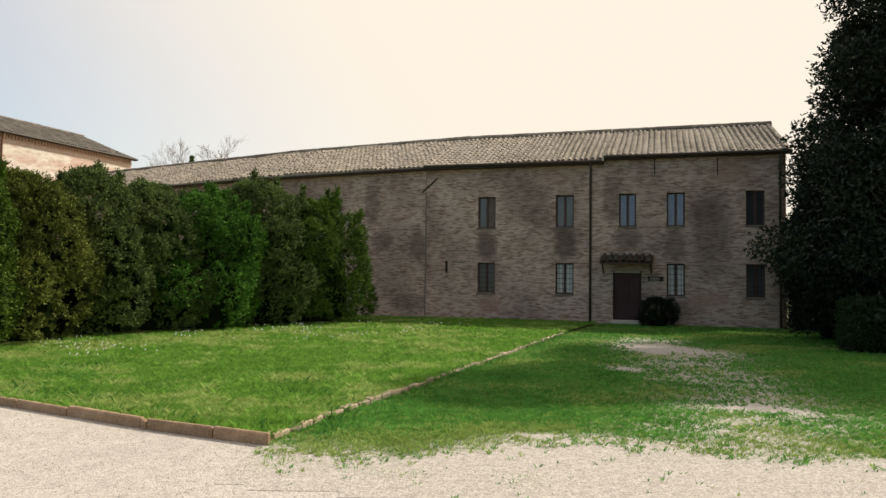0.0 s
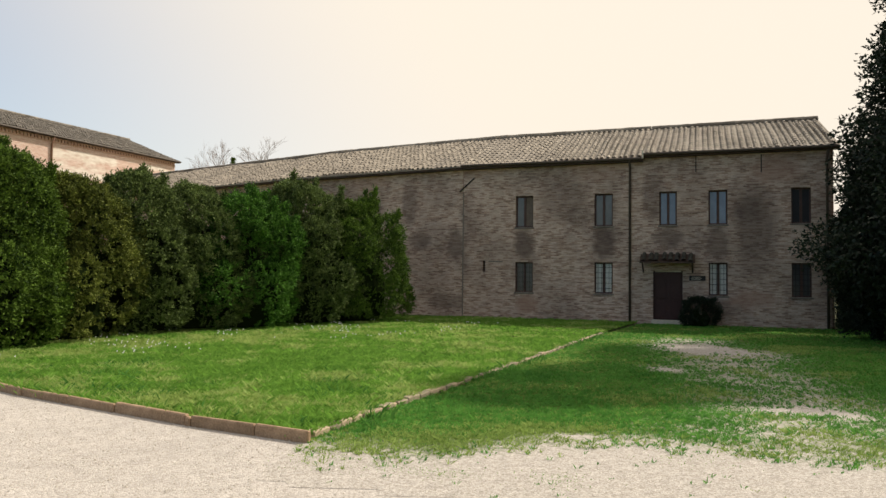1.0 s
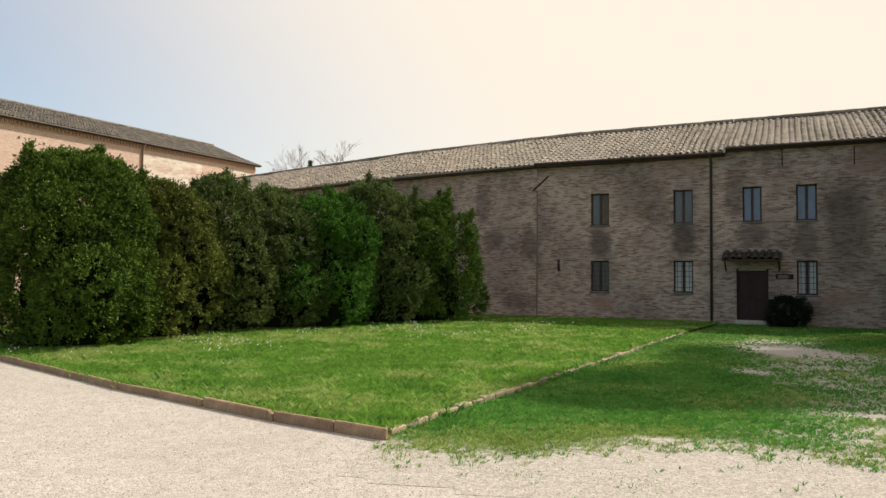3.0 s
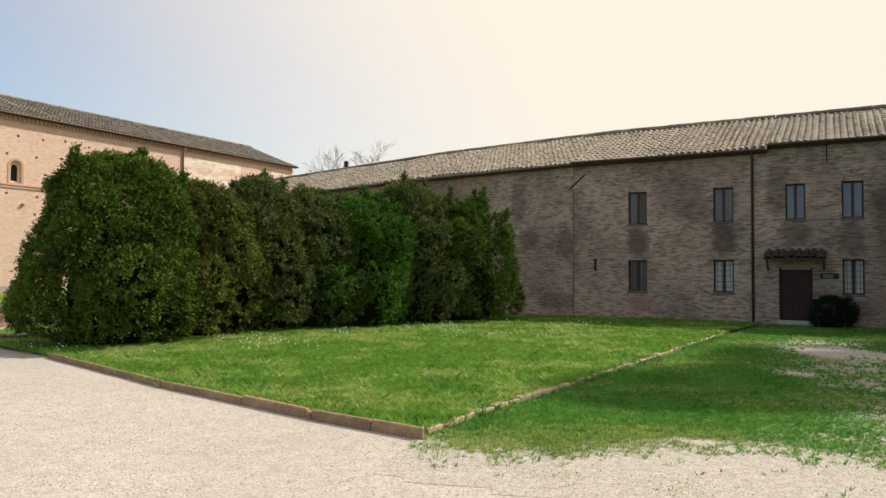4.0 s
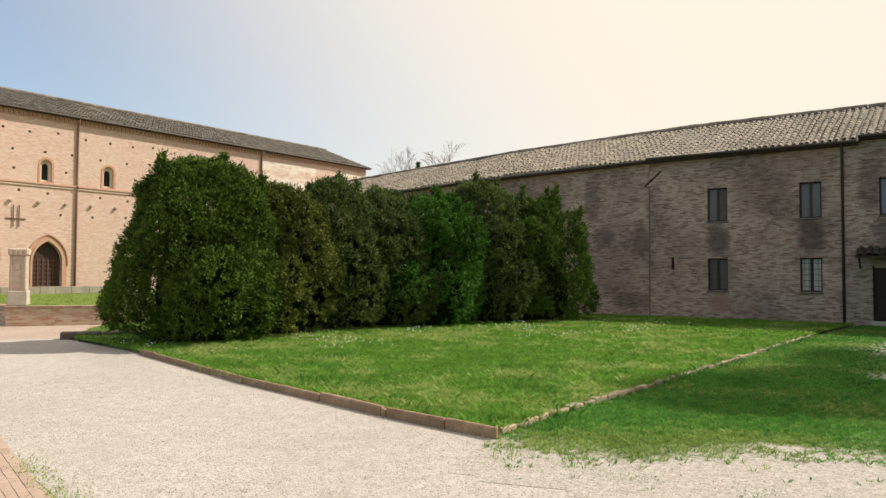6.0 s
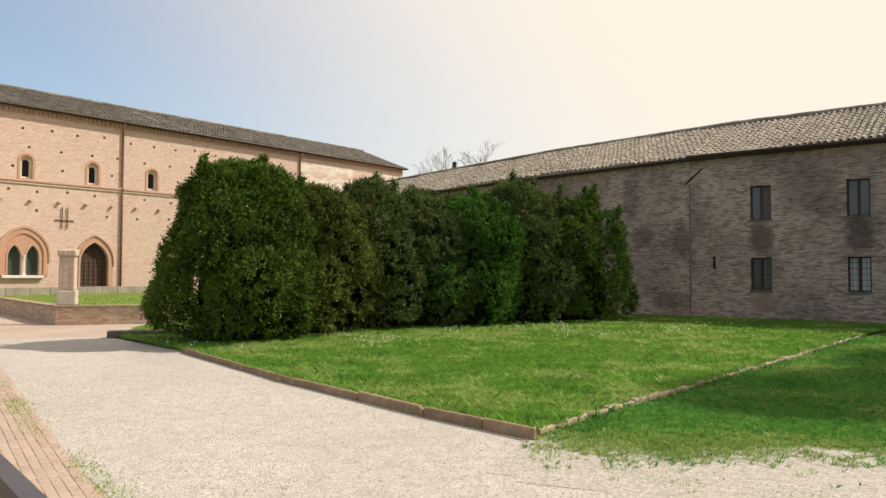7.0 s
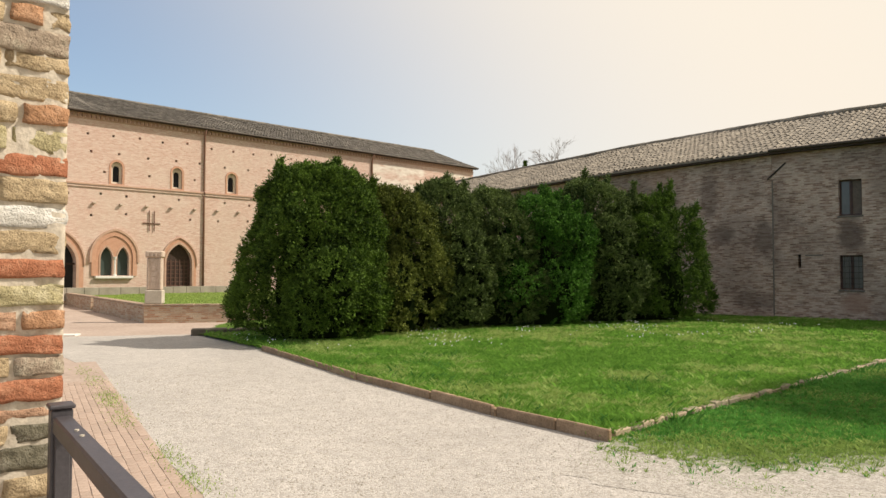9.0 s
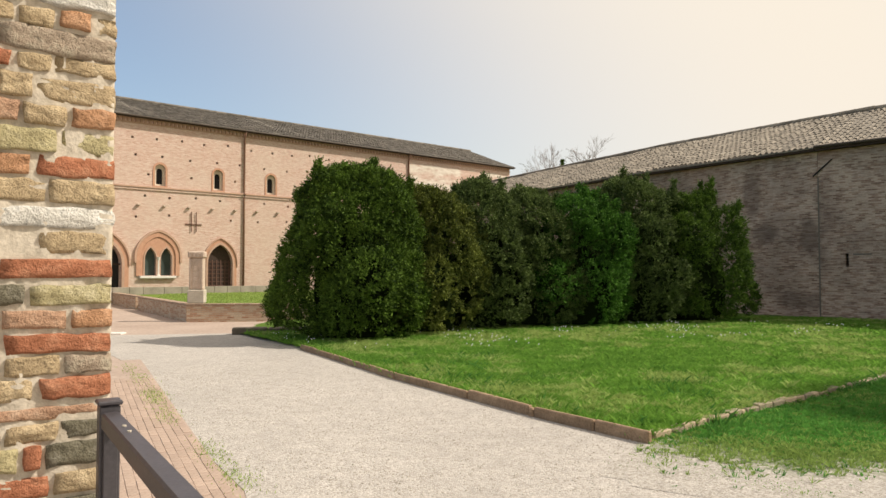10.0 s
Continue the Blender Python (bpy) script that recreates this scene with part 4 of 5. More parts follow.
zs = [(-21.3, 18.45, 0.5), (-13.6, 24.6, 0.5), (-24.0, 46, 0.55), (-32.0, 46.0, 0.55), (-39.0, 29.0, 0.55), (-39.5, 27.7, 0.5), (-31.0, 23.5, 0.5)]
f = gl.faces.new([gl.verts.new(p) for p in zs])
r = bmesh.ops.extrude_face_region(gl, geom=[f])
for v in r["geom"]:
    if isinstance(v, bmesh.types.BMVert):
        v.co.z = -0.2
bmesh.ops.recalc_face_normals(gl, faces=gl.faces)
bmesh.ops.triangulate(gl, faces=gl.faces)
tagged(part("cloister_lawn", gl, M_SOIL), "raised sunny lawn behind a low brick wall", "lawn", kind="structure")

mFW, lFW = along((CA[0] - 0.349 * 5 + 0.937 * 2.6, CA[1] - 0.937 * 5 - 0.349 * 2.6), (CA[0] + 0.349 * 10 + 0.937 * 2.6, CA[1] + 0.937 * 10 - 0.349 * 2.6))
fw = base("parapet", mFW, "low grey weathered stone parapet before the church", "wall")
rng = random.Random(61)
x = 0.0
while x < lFW - 0.2:
    w = rng.uniform(0.7, 1.3)
    part("parapet_stone", boxed(x, x + w - 0.02, 0, 0.4, 0.2, 0.98 + rng.uniform(-0.008, 0.008), bevel=0.008), M_PARAPET, fw)
    x += w

# carved stone pillar on the corner of the garden wall
mS, _ = along((-21.5, 18.3), (-21.5 + 0.79, 18.3 + 0.62))
stele = base("stone_pillar", mS @ Matrix.Translation((-0.05, 0, 0.68)), "carved weathered stone pillar on the garden wall corner", "pillar")
part("plinth", boxed(0, 0.62, -0.02, 0.5, 0.0, 0.52, bevel=0.03), M_STONE, stele)
part("shaft", boxed(0.05, 0.57, 0.02, 0.46, 0.523, 1.72, bevel=0.025), M_STONE_PINK, stele)
part("capital", boxed(0.0, 0.62, -0.03, 0.5, 1.723, 1.98, bevel=0.045), M_STONE_PINK, stele)
for k in range(4):
    part("leaf", boxed(0.04 + k * 0.145, 0.14 + k * 0.145, -0.055, -0.031, 1.76, 1.94, bevel=0.02), M_STONE_PINK, stele)
for k in range(5):
    part("relief", boxed(0.2 + 0.03 * (k % 2), 0.42 - 0.03 * (k % 2), 0.006, 0.019, 0.6 + k * 0.21, 0.79 + k * 0.21, bevel=0.006), M_STONE_PINK, stele)
part("border", boxed(0.09, 0.13, -0.01, 0.019, 0.56, 1.69), M_STONE_PINK, stele)
part("border", boxed(0.5, 0.54, -0.01, 0.019, 0.56, 1.69), M_STONE_PINK, stele)
# low dark kerb at the lawn's far corner
mLK, lLK = along((-15.75, 15.05), (-14.3, 18.2))
lk = base("low_kerb", mLK, "low dark stone kerb at the edge of the lawn", "kerb")
mLK, lLK = along((-15.75, 15.0), (-12.0, 18.6))
lk.matrix_basis = mLK
for k in range(5):
    part("kerb_stone", boxed(k * 1.05, k * 1.05 + 1.03, 0, 0.4, -0.1, 0.2 - 0.01 * (k % 2), bevel=0.035), M_KERB_STONE, lk)
white = base("stone_slab", pose(-19.2, 13.3, 0.0, 0, 0, 35), "flat white stone slab set in the paving", "slab")
part("slab", boxed(-0.9, 0.5, -0.2, 0.25, -0.02, 0.04, bevel=0.01), M_STONE_WHITE, white)

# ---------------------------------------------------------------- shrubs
# near-black for crown cores: the shade seen in the gaps is in the colour
M_INNER = plain("near-black crown core, gap shade in colour", (0.006, 0.01, 0.003), (0.014, 0.022, 0.007), 3, 0.98, spec=0.0)


def sprays(rng, p, out, leaves, length, width, up=0.6, spread=0.6):
    """Small narrow leaves along short twigs that start at p and point outwards."""
    n = len(p)
    ax = out + rng.normal(0, 0.3, (n, 3)) + np.array([0, 0, up])
    ax /= np.linalg.norm(ax, axis=1)[:, None]
    s = rng.uniform(0, 1, (n, leaves))
    twig = length * rng.uniform(0.6, 1.7, n)
    pos = p[:, None] + ax[:, None] * (s * twig[:, None])[..., None]
    ld = ax[:, None] * 0.7 + rng.normal(0, spread, (n, leaves, 3))
    ld /= np.linalg.norm(ld, axis=2)[..., None]
    sd = np.cross(ld, rng.normal(0, 1, (n, leaves, 3)))
    sd /= np.linalg.norm(sd, axis=2)[..., None] + 1e-9
    ln = (length * 0.55 * rng.uniform(0.6, 1.3, (n, leaves)))[..., None]
    wd = width * rng.uniform(0.7, 1.3, (n, leaves))[..., None]
    q = np.stack([pos - sd * wd * 0.3, pos + sd * wd * 0.3, pos + ld * ln * 0.6 + sd * wd * 0.8, pos + ld * ln - sd * wd * 0.4], 2).reshape(-1, 4, 3)
    return q.reshape(-1, 3), np.arange(len(q) * 4).reshape(-1, 4)


def yew(x, y, rx, ry, h, material, seed, label, n=9000, leaves=9, turn=0.0, leaf=0.13, z=0.05, puffs=62, name="yew", category="shrub", group="yew hedge row", low=0.0, blunt=3.0):
    """A bushy evergreen, dense to the ground: rounded puffs of short shoots with dark creases between them."""
    rng = np.random.default_rng(seed)
    ob = base(name, pose(x, y, z, 0, 0, turn), label, category, group)

    def envelope(t):
        """Half width at height t of 1: a little drawn in at the foot, rounded at the top."""
        return (0.74 + 0.26 * np.sin(np.clip(t / 0.38, 0, 1) * math.pi / 2)) * np.clip(1 - np.clip(t, 0, 1) ** blunt, 0, 1) ** 0.5

    # points over the outside of an uneven body
    k = n * 3
    t = 1 - rng.random(k) ** 1.35
    a = rng.uniform(0, 2 * math.pi, k)
    lump = 0.86 + 0.08 * np.sin(a * 2 + seed) + 0.08 * np.sin(a * 3 + 5 * t + seed * 2.1) + 0.07 * np.sin(a * 5 - 7 * t + seed)
    e = envelope(t) * lump
    top = h - 0.8 * min(1.0, rx)
    p = np.stack([np.cos(a) * rx * e, np.sin(a) * ry * e, low + t * (top - low)], 1)
    out = np.stack([np.cos(a), np.sin(a), 0.1 + 1.5 * t ** 4], 1)
    out /= np.linalg.norm(out, axis=1)[:, None]
    # boughs that stand out from it, with bays between them
    seat = p[rng.choice(k, puffs, replace=False)]
    reach = min(1.0, rx * 0.7) * rng.uniform(0.32, 0.8, puffs)
    rise = reach * rng.uniform(0.4, 1.05, puffs)
    bulge, owner = np.zeros(k), np.full(k, -1)
    for j in range(puffs):
        d2 = ((p - seat[j] + np.array([0, 0, 0.12])) * np.array([1, 1, 0.75])) ** 2
        b_ = rise[j] * np.sqrt(np.clip(1 - d2.sum(1) / reach[j] ** 2, 0, 1))
        hit = b_ > bulge
        bulge[hit], owner[hit] = b_[hit], j
    up = np.array([0, 0, 0.45])
    away = np.where((owner >= 0)[:, None], p - seat[owner], out * 0.01)
    p = p + (out + up) * bulge[:, None]
    away = away / (np.linalg.norm(away, axis=1)[:, None] + 0.05)
    out = out * 0.6 + away * 0.6 + up * 0.5
    out /= np.linalg.norm(out, axis=1)[:, None]
    # pointed leaders along the top and the shoulders
    lead = np.flatnonzero((t > 0.55) & (bulge > 0.12 * min(1, rx)))
    lead = lead[:puffs // 4 if rx > 1 else 1]
    each = max(1, n // (9 * 7 * max(1, len(lead))))
    q = np.repeat(lead, each)
    along_ = rng.random(len(q))
    axis = np.repeat(out[lead] * 0.5 + np.array([0, 0, 1.0]) + rng.normal(0, 0.2, (len(lead), 3)), each, 0)
    tall = np.repeat(rng.uniform(0.12, 0.4, len(lead)), each) * min(1.0, rx)
    tip_p = p[q] + axis * (along_ * tall)[:, None] + rng.normal(0, 0.09, (len(q), 3)) * ((1.05 - along_) * min(1.0, rx))[:, None]
    size = min(1.0, rx * 0.7) * 0.6
    bulge = np.concatenate([np.ones(len(q)), bulge / (0.35 * min(1.0, rx * 0.7))])
    p, out = np.concatenate([tip_p, p]), np.concatenate([axis / np.linalg.norm(axis, axis=1)[:, None], out])
    k = len(p)
    # fewer shoots in the creases, and tufts of a hand's width
    keep = (rng.random(k) < 0.14 + 0.86 * np.clip(bulge, 0, 1) ** 1.5) & (p[:, 2] > 0.05)
    p, out = p[keep], out[keep]
    per = 7
    m_ = min(n // per, len(p))
    p, out = p[:m_], out[:m_]
    depth = -0.22 * size * rng.random(m_) ** 2
    tip = 1 + 1.1 * (rng.random(m_) < 0.06)
    p = (p + out * depth[:, None])[:, None] + rng.normal(0, 1, (m_, per, 3)) * leaf * 0.3
    out = out[:, None] + rng.normal(0, 0.42, (m_, per, 3))
    p = p + out * (0.3 * leaf * tip[:, None] * rng.random((m_, per)))[..., None]
    p, out = p.reshape(-1, 3), out.reshape(-1, 3)
    p[:, 2] = np.maximum(p[:, 2], 0.04)
    v, f = sprays(rng, p, out, leaves, leaf, leaf * 0.18, 0.35, 0.5)
    c = new("crown", array_mesh("crown", v, f, material))
    c.parent = ob
    # closed near-black shell, added so the bays between the boughs look dark
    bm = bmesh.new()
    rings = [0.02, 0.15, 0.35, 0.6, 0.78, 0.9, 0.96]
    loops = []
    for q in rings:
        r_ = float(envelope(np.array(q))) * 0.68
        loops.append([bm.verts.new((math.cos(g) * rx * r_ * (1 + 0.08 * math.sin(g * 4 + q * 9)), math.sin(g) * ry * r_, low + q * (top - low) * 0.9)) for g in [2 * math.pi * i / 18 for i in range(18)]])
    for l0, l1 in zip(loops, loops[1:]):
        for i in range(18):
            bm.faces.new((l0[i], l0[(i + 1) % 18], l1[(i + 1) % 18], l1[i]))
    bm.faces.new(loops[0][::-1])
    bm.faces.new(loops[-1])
    part("dark_core", bm, M_INNER, ob)
    bm = bmesh.new()
    for k in range(4):
        q = k * 1.6 + seed
        tube(bm, [(math.cos(q) * 0.12, math.sin(q) * 0.12, -0.1), (math.cos(q) * 0.25, math.sin(q) * 0.25, h * 0.3), (math.cos(q) * 0.5 * min(1, rx), math.sin(q) * 0.5 * min(1, rx), h * 0.7)], [0.09, 0.07, 0.03], 7)
    part("trunk", bm, M_BARK, ob)
    return ob


def broad_tree(x, y, h, profile, material, seed, label, clumps=90, per=420, leaf=0.11, low=0.6):
    """An evergreen broadleaf: trunk, limbs, and clumps of leaves with gaps."""
    rng = np.random.default_rng(seed)
    ob = base("tree", pose(x, y, 0), label, "tree")
    bm = bmesh.new()
    tube(bm, [(0, 0, -0.1), (0.05, 0.02, h * 0.3), (-0.1, 0.1, h * 0.6), (0.05, 0, h * 0.93)], [0.32, 0.24, 0.14, 0.03], 10)
    zs = rng.uniform(low, h, clumps)
    rad = np.interp(zs, [q[0] for q in profile], [q[1] for q in profile])
    a = rng.uniform(0, 2 * math.pi, clumps)
    rho = np.sqrt(rng.uniform(0.05, 1, clumps))
    cx, cy = np.cos(a) * rad * rho, np.sin(a) * rad * rho
    P, O_ = [], []
    for k in range(clumps):
        cr = rng.uniform(0.55, 1.15)
        d = rng.normal(0, 1, (per, 3))
        d /= np.linalg.norm(d, axis=1)[:, None]
        rr = cr * rng.uniform(0.25, 1.15, per) ** 0.7
        P.append(np.array([cx[k], cy[k], zs[k]]) + d * rr[:, None] * np.array([1.1, 1.1, 0.75]))
        O_.append(d)
        z0 = max(0.5, zs[k] - rad[k] * 0.45)
        tube(bm, [(0, 0, z0), (cx[k] * 0.55, cy[k] * 0.55, (z0 + zs[k]) / 2 + 0.15), (cx[k], cy[k], zs[k])], [0.07, 0.045, 0.015], 5)
    part("trunk", bm, M_BARK, ob)
    v, f = sprays(rng, np.concatenate(P), np.concatenate(O_), 3, leaf * 1.9, leaf * 0.42, 0.1, 0.9)
    c = new("crown", array_mesh("crown", v, f, material))
    c.parent = ob
    return ob


def bare_tree(x, y, h, seed, label):
    rng = random.Random(seed)
    ob = base("bare_tree", pose(x, y, 0), label, "tree", "leafless trees behind the roof")
    bm = bmesh.new()
    trunk = bmesh.new()
    tube(trunk, [(0, 0, 0), (0.1, 0, h * 0.35), (0, 0.1, h * 0.6)], [0.35, 0.25, 0.16], 8)
    part("trunk", trunk, M_TWIG, ob)

    def grow(p, d, length, r, depth):
        q = p + d * length
        mid = (p + q) / 2 + Vector((rng.uniform(-.06, .06), rng.uniform(-.06, .06), rng.uniform(-.02, .06))) * length
        tube(bm, [p, mid, q], [r, r * 0.8, r * 0.55], 4 if depth < 3 else 5, False)
        if depth == 0:
            return
        for _ in range(3 if depth > 1 else 4):
            nd_ = (d + Vector((rng.uniform(-1, 1), rng.uniform(-1, 1), rng.uniform(-0.25, 0.7))) * 0.75).normalized()
            grow(p + d * length * rng.uniform(0.45, 1.0), nd_, length * rng.uniform(0.55, 0.75), max(r * 0.5, 0.012), depth - 1)

    for k in range(7):
        a = k * 0.9 + rng.random()
        d = Vector((math.cos(a) * 0.7, math.sin(a) * 0.7, 1.0)).normalized()
        grow(Vector((0, 0.05, h * rng.uniform(0.4, 0.6))), d, h * 0.17, 0.08, 4)
    part("crown", bm, M_TWIG, ob)
    return ob


# yew row along the lawn
yew(-11.7, 15.6, 1.7, 1.8, 4.62, M_YEW, 1, "large dark green yew with an uneven bushy crown", 34000, 7, puffs=76, blunt=2.4)
yew(-11.2, 18.3, 1.7, 1.8, 4.3, M_YEW_BROWN, 2, "thin olive brown yew in a hedge row", 18000, 7)
yew(-10.4, 20.7, 1.55, 1.7, 4.75, M_YEW_BLUE, 3, "blue green bushy yew in a hedge row", 20000, 7, blunt=2.4)
yew(-9.3, 22.5, 1.5, 1.7, 4.72, M_YEW_BLUE, 4, "blue green bushy yew in a hedge row", 19000, 7, blunt=2.4)
yew(-8.0, 23.5, 1.7, 1.7, 4.6, M_YEW_FRESH, 5, "fresh green yew with upright shoots", 19000, 7, blunt=2.2)
yew(-6.6, 26.0, 2.0, 2.0, 5.2, M_YEW_BLUE, 6, "broad dark olive green yew near the hedge end", 22000, 7, blunt=4.0)
yew(-5.0, 27.7, 1.9, 2.0, 4.65, M_YEW, 7, "rounded dark green yew ending the hedge row", 22000, 7, blunt=3.4)
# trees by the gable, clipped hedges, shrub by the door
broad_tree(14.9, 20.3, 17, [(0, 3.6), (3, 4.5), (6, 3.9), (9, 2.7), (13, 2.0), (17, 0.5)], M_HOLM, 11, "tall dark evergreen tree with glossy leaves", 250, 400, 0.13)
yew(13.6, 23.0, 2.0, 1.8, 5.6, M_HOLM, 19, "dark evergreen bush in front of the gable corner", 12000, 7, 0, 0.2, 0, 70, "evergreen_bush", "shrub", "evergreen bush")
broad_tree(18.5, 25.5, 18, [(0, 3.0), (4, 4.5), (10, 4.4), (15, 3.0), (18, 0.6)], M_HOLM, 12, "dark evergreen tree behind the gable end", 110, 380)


def clipped_hedge(a, b, depth, h, material, seed, label):
    rng = np.random.default_rng(seed)
    m, length = along(a, b)
    ob = base("clipped_hedge", m, label, "hedge")
    # near-black block behind the leaves, added to darken the gaps
    part("dark_core", boxed(0.1, length - 0.1, 0.1, depth - 0.1, 0, h - 0.1, bevel=0.1), M_INNER, ob)
    n = int((700 if h < 2 else 260) * length * h)
    face = rng.random(n)
    p = np.stack([rng.uniform(0, length, n), rng.uniform(0, depth, n), rng.uniform(0.02, h, n)], 1)
    o = np.zeros((n, 3))
    for lo, hi, k, v, s in ((0, .5, 1, 0.0, -1), (.5, .75, 2, h, 1), (.75, .88, 0, 0.0, -1), (.88, 1, 0, length, 1)):
        q = (face >= lo) & (face < hi)
        p[q, k] = v
        o[q, k] = s
    p += rng.normal(0, 0.03, p.shape)
    v, f = sprays(rng, p, o, 6, 0.11, 0.022, 0.1, 0.8)
    c = new("leaves", array_mesh("leaves", v, f, material))
    c.parent = ob
    return ob


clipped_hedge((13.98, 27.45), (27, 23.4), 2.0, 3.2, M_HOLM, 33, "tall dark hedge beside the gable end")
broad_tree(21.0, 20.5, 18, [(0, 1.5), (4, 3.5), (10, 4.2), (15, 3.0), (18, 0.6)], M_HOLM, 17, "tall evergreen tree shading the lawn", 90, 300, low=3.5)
clipped_hedge((10.9, 18.45), (15.8, 17.1), 1.3, 1.32, M_HEDGE, 31, "dark clipped box hedge under the tree")
sd = mKE @ Vector((10.25, -0.75, 0))
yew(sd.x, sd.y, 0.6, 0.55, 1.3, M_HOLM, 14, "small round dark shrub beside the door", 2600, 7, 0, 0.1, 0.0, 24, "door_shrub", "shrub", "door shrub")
bare_tree(-30.5, 82.0, 19.5, 41, "leafless grey tree behind the roof")
bare_tree(-24.5, 80.0, 18.8, 43, "leafless grey tree behind the roof")
yew(-28.2, 78.0, 0.36, 0.36, 15.3, M_YEW, 44, "narrow dark conifer tip behind the roof", 2500, 6, 0, 0.14, 0, 20, "conifer", "tree", "conifer", blunt=1.0)

# ---------------------------------------------------------------- kerbs
def kerb_run(line, lengths, height, thick, materials, label, seed, jitter):
    ob = base("kerb", pose(0, 0, 0), label, "kerb")
    rng = random.Random(seed)
    for a, b in zip(line, line[1:]):
        m, total = along(a, b)
        x = 0.0
        while x < total - 0.05:
            w = min(rng.uniform(*lengths), total - x)
            hh = height + rng.uniform(-jitter, jitter)
            bm = boxed(0, w - 0.012, 0, thick + rng.uniform(0, jitter), -0.08, hh, bevel=0.014)
            for v in bm.verts:
                v.co += Vector((noise.noise(v.co * 9 + Vector((x, seed, 0))), noise.noise(v.co * 7 + Vector((seed, x, 2))), noise.noise(v.co * 8 + Vector((1, 2, x))))) * jitter * 0.6
            st = part("kerb_stone", bm, rng.choice(materials), ob)
            st.matrix_basis = m @ pose(x, rng.uniform(-jitter, jitter) * 0.5, 0, rng.uniform(-2, 2), rng.uniform(-1, 1) * jitter * 30, rng.uniform(-1, 1) * jitter * 50)
            x += w
    return ob


M_KERB_TAN = plain("tan kerb brick", (0.28, 0.21, 0.14), (0.43, 0.34, 0.24), 4, 0.92, vary=0.25)
M_KERB_GREY = plain("grey mossy kerb brick", (0.18, 0.15, 0.1), (0.32, 0.27, 0.19), 4, 0.95, vary=0.25)
kerb_run([(-11.3, 12.92), (-6.73, 10.1), (-3.44, 8.34), (-1.82, 7.6)], (0.8, 1.5), 0.12, 0.06, [M_KERB], "brown clay kerb boards along the gravel drive", 3, 0.016)
kerb_run([(-1.8, 7.85), (-1.1, 9.9), (-0.3, 11.8), (0.95, 15.1), (4.15, 23.6)], (0.24, 0.4), 0.075, 0.12, [M_KERB_TAN, M_KERB_GREY], "sunken worn brick edging beside the lawn", 5, 0.014)

# ---------------------------------------------------------------- rubble pier and railing
STONES = {"w": ((0.71, 0.67, 0.60), (0.83, 0.79, 0.73)), "t": ((0.48, 0.36, 0.22), (0.64, 0.50, 0.32)), "y": ((0.48, 0.41, 0.23), (0.61, 0.54, 0.35)),
          "o": ((0.5, 0.27, 0.15), (0.62, 0.37, 0.23)), "r": ((0.45, 0.18, 0.1), (0.57, 0.275, 0.165)), "p": ((0.48, 0.29, 0.19), (0.60, 0.41, 0.29)),
          "b": ((0.41, 0.32, 0.24), (0.53, 0.46, 0.35)), "g": ((0.19, 0.17, 0.12), (0.32, 0.29, 0.23))}


def stone_mat(name, lo, hi):
    """Weathered block: blotches, dark pits and a rough face."""
    m, ns, ls, b = mat(name, 0.95, 0, 0.1)
    v = coords(ns, ls)
    info = ns.new("ShaderNodeObjectInfo")
    off = ns.new("ShaderNodeVectorMath")
    off.operation = "MULTIPLY_ADD"
    ls.new(info.outputs["Random"], off.inputs[0])
    off.inputs[1].default_value = (31, 17, 23)
    ls.new(v, off.inputs[2])
    v = off.outputs[0]
    n1, n2, n3 = noise_of(ns, ls, v, 16, 5, 0.65), noise_of(ns, ls, v, 45, 5, 0.7), noise_of(ns, ls, v, 150, 3)
    c = ramp(ns, ls, n1, [(0.32, tuple(x * 0.8 for x in lo)), (0.5, lo), (0.68, hi)])
    c = mix(ns, ls, ramp(ns, ls, n2, [(0.3, (0.75,) * 3), (0.46, (0, 0, 0))]), c, tuple(x * 0.4 for x in lo))
    c = mix(ns, ls, ramp(ns, ls, n2, [(0.6, (0, 0, 0)), (0.72, (0.5,) * 3)]), c, tuple(min(1, x * 1.25) for x in hi))
    ls.new(c, b.inputs["Base Color"])
    add = ns.new("ShaderNodeMath")
    add.operation = "MULTIPLY_ADD"
    ls.new(n3, add.inputs[0])
    add.inputs[1].default_value = 0.3
    ls.new(n2, add.inputs[2])
    bump(ns, ls, b, add.outputs[0], 1.0, 0.018)
    return m


STONE_MAT = {k: stone_mat("pier stone " + n, lo, hi) for (k, (lo, hi)), n in zip(STONES.items(), ("white", "tan", "yellow", "orange", "red", "pink", "beige", "grey"))}
PIER_AT, PIER_DIR = Vector((-2.178, 1.521)), Vector((0.43, 0.903)).normalized()
PIER_L = 0.95
pier_a = PIER_AT - PIER_DIR * PIER_L
mP, _ = along(pier_a, PIER_AT)
pier = base("pier", mP, "tall pier of rough brick and stone rubble with sandy mortar", "pier")
bm = boxed(0, PIER_L - 0.012, 0.010, 0.62, -0.05, 4.4)
bmesh.ops.subdivide_edges(bm, edges=bm.edges, cuts=60, use_grid_fill=True)
for v in bm.verts:
    v.co.y += 0.009 * noise.noise(v.co * 14) + 0.008 * noise.noise(v.co * 40)
part("mortar_core", bm, M_MORTAR, pier, smooth=True)
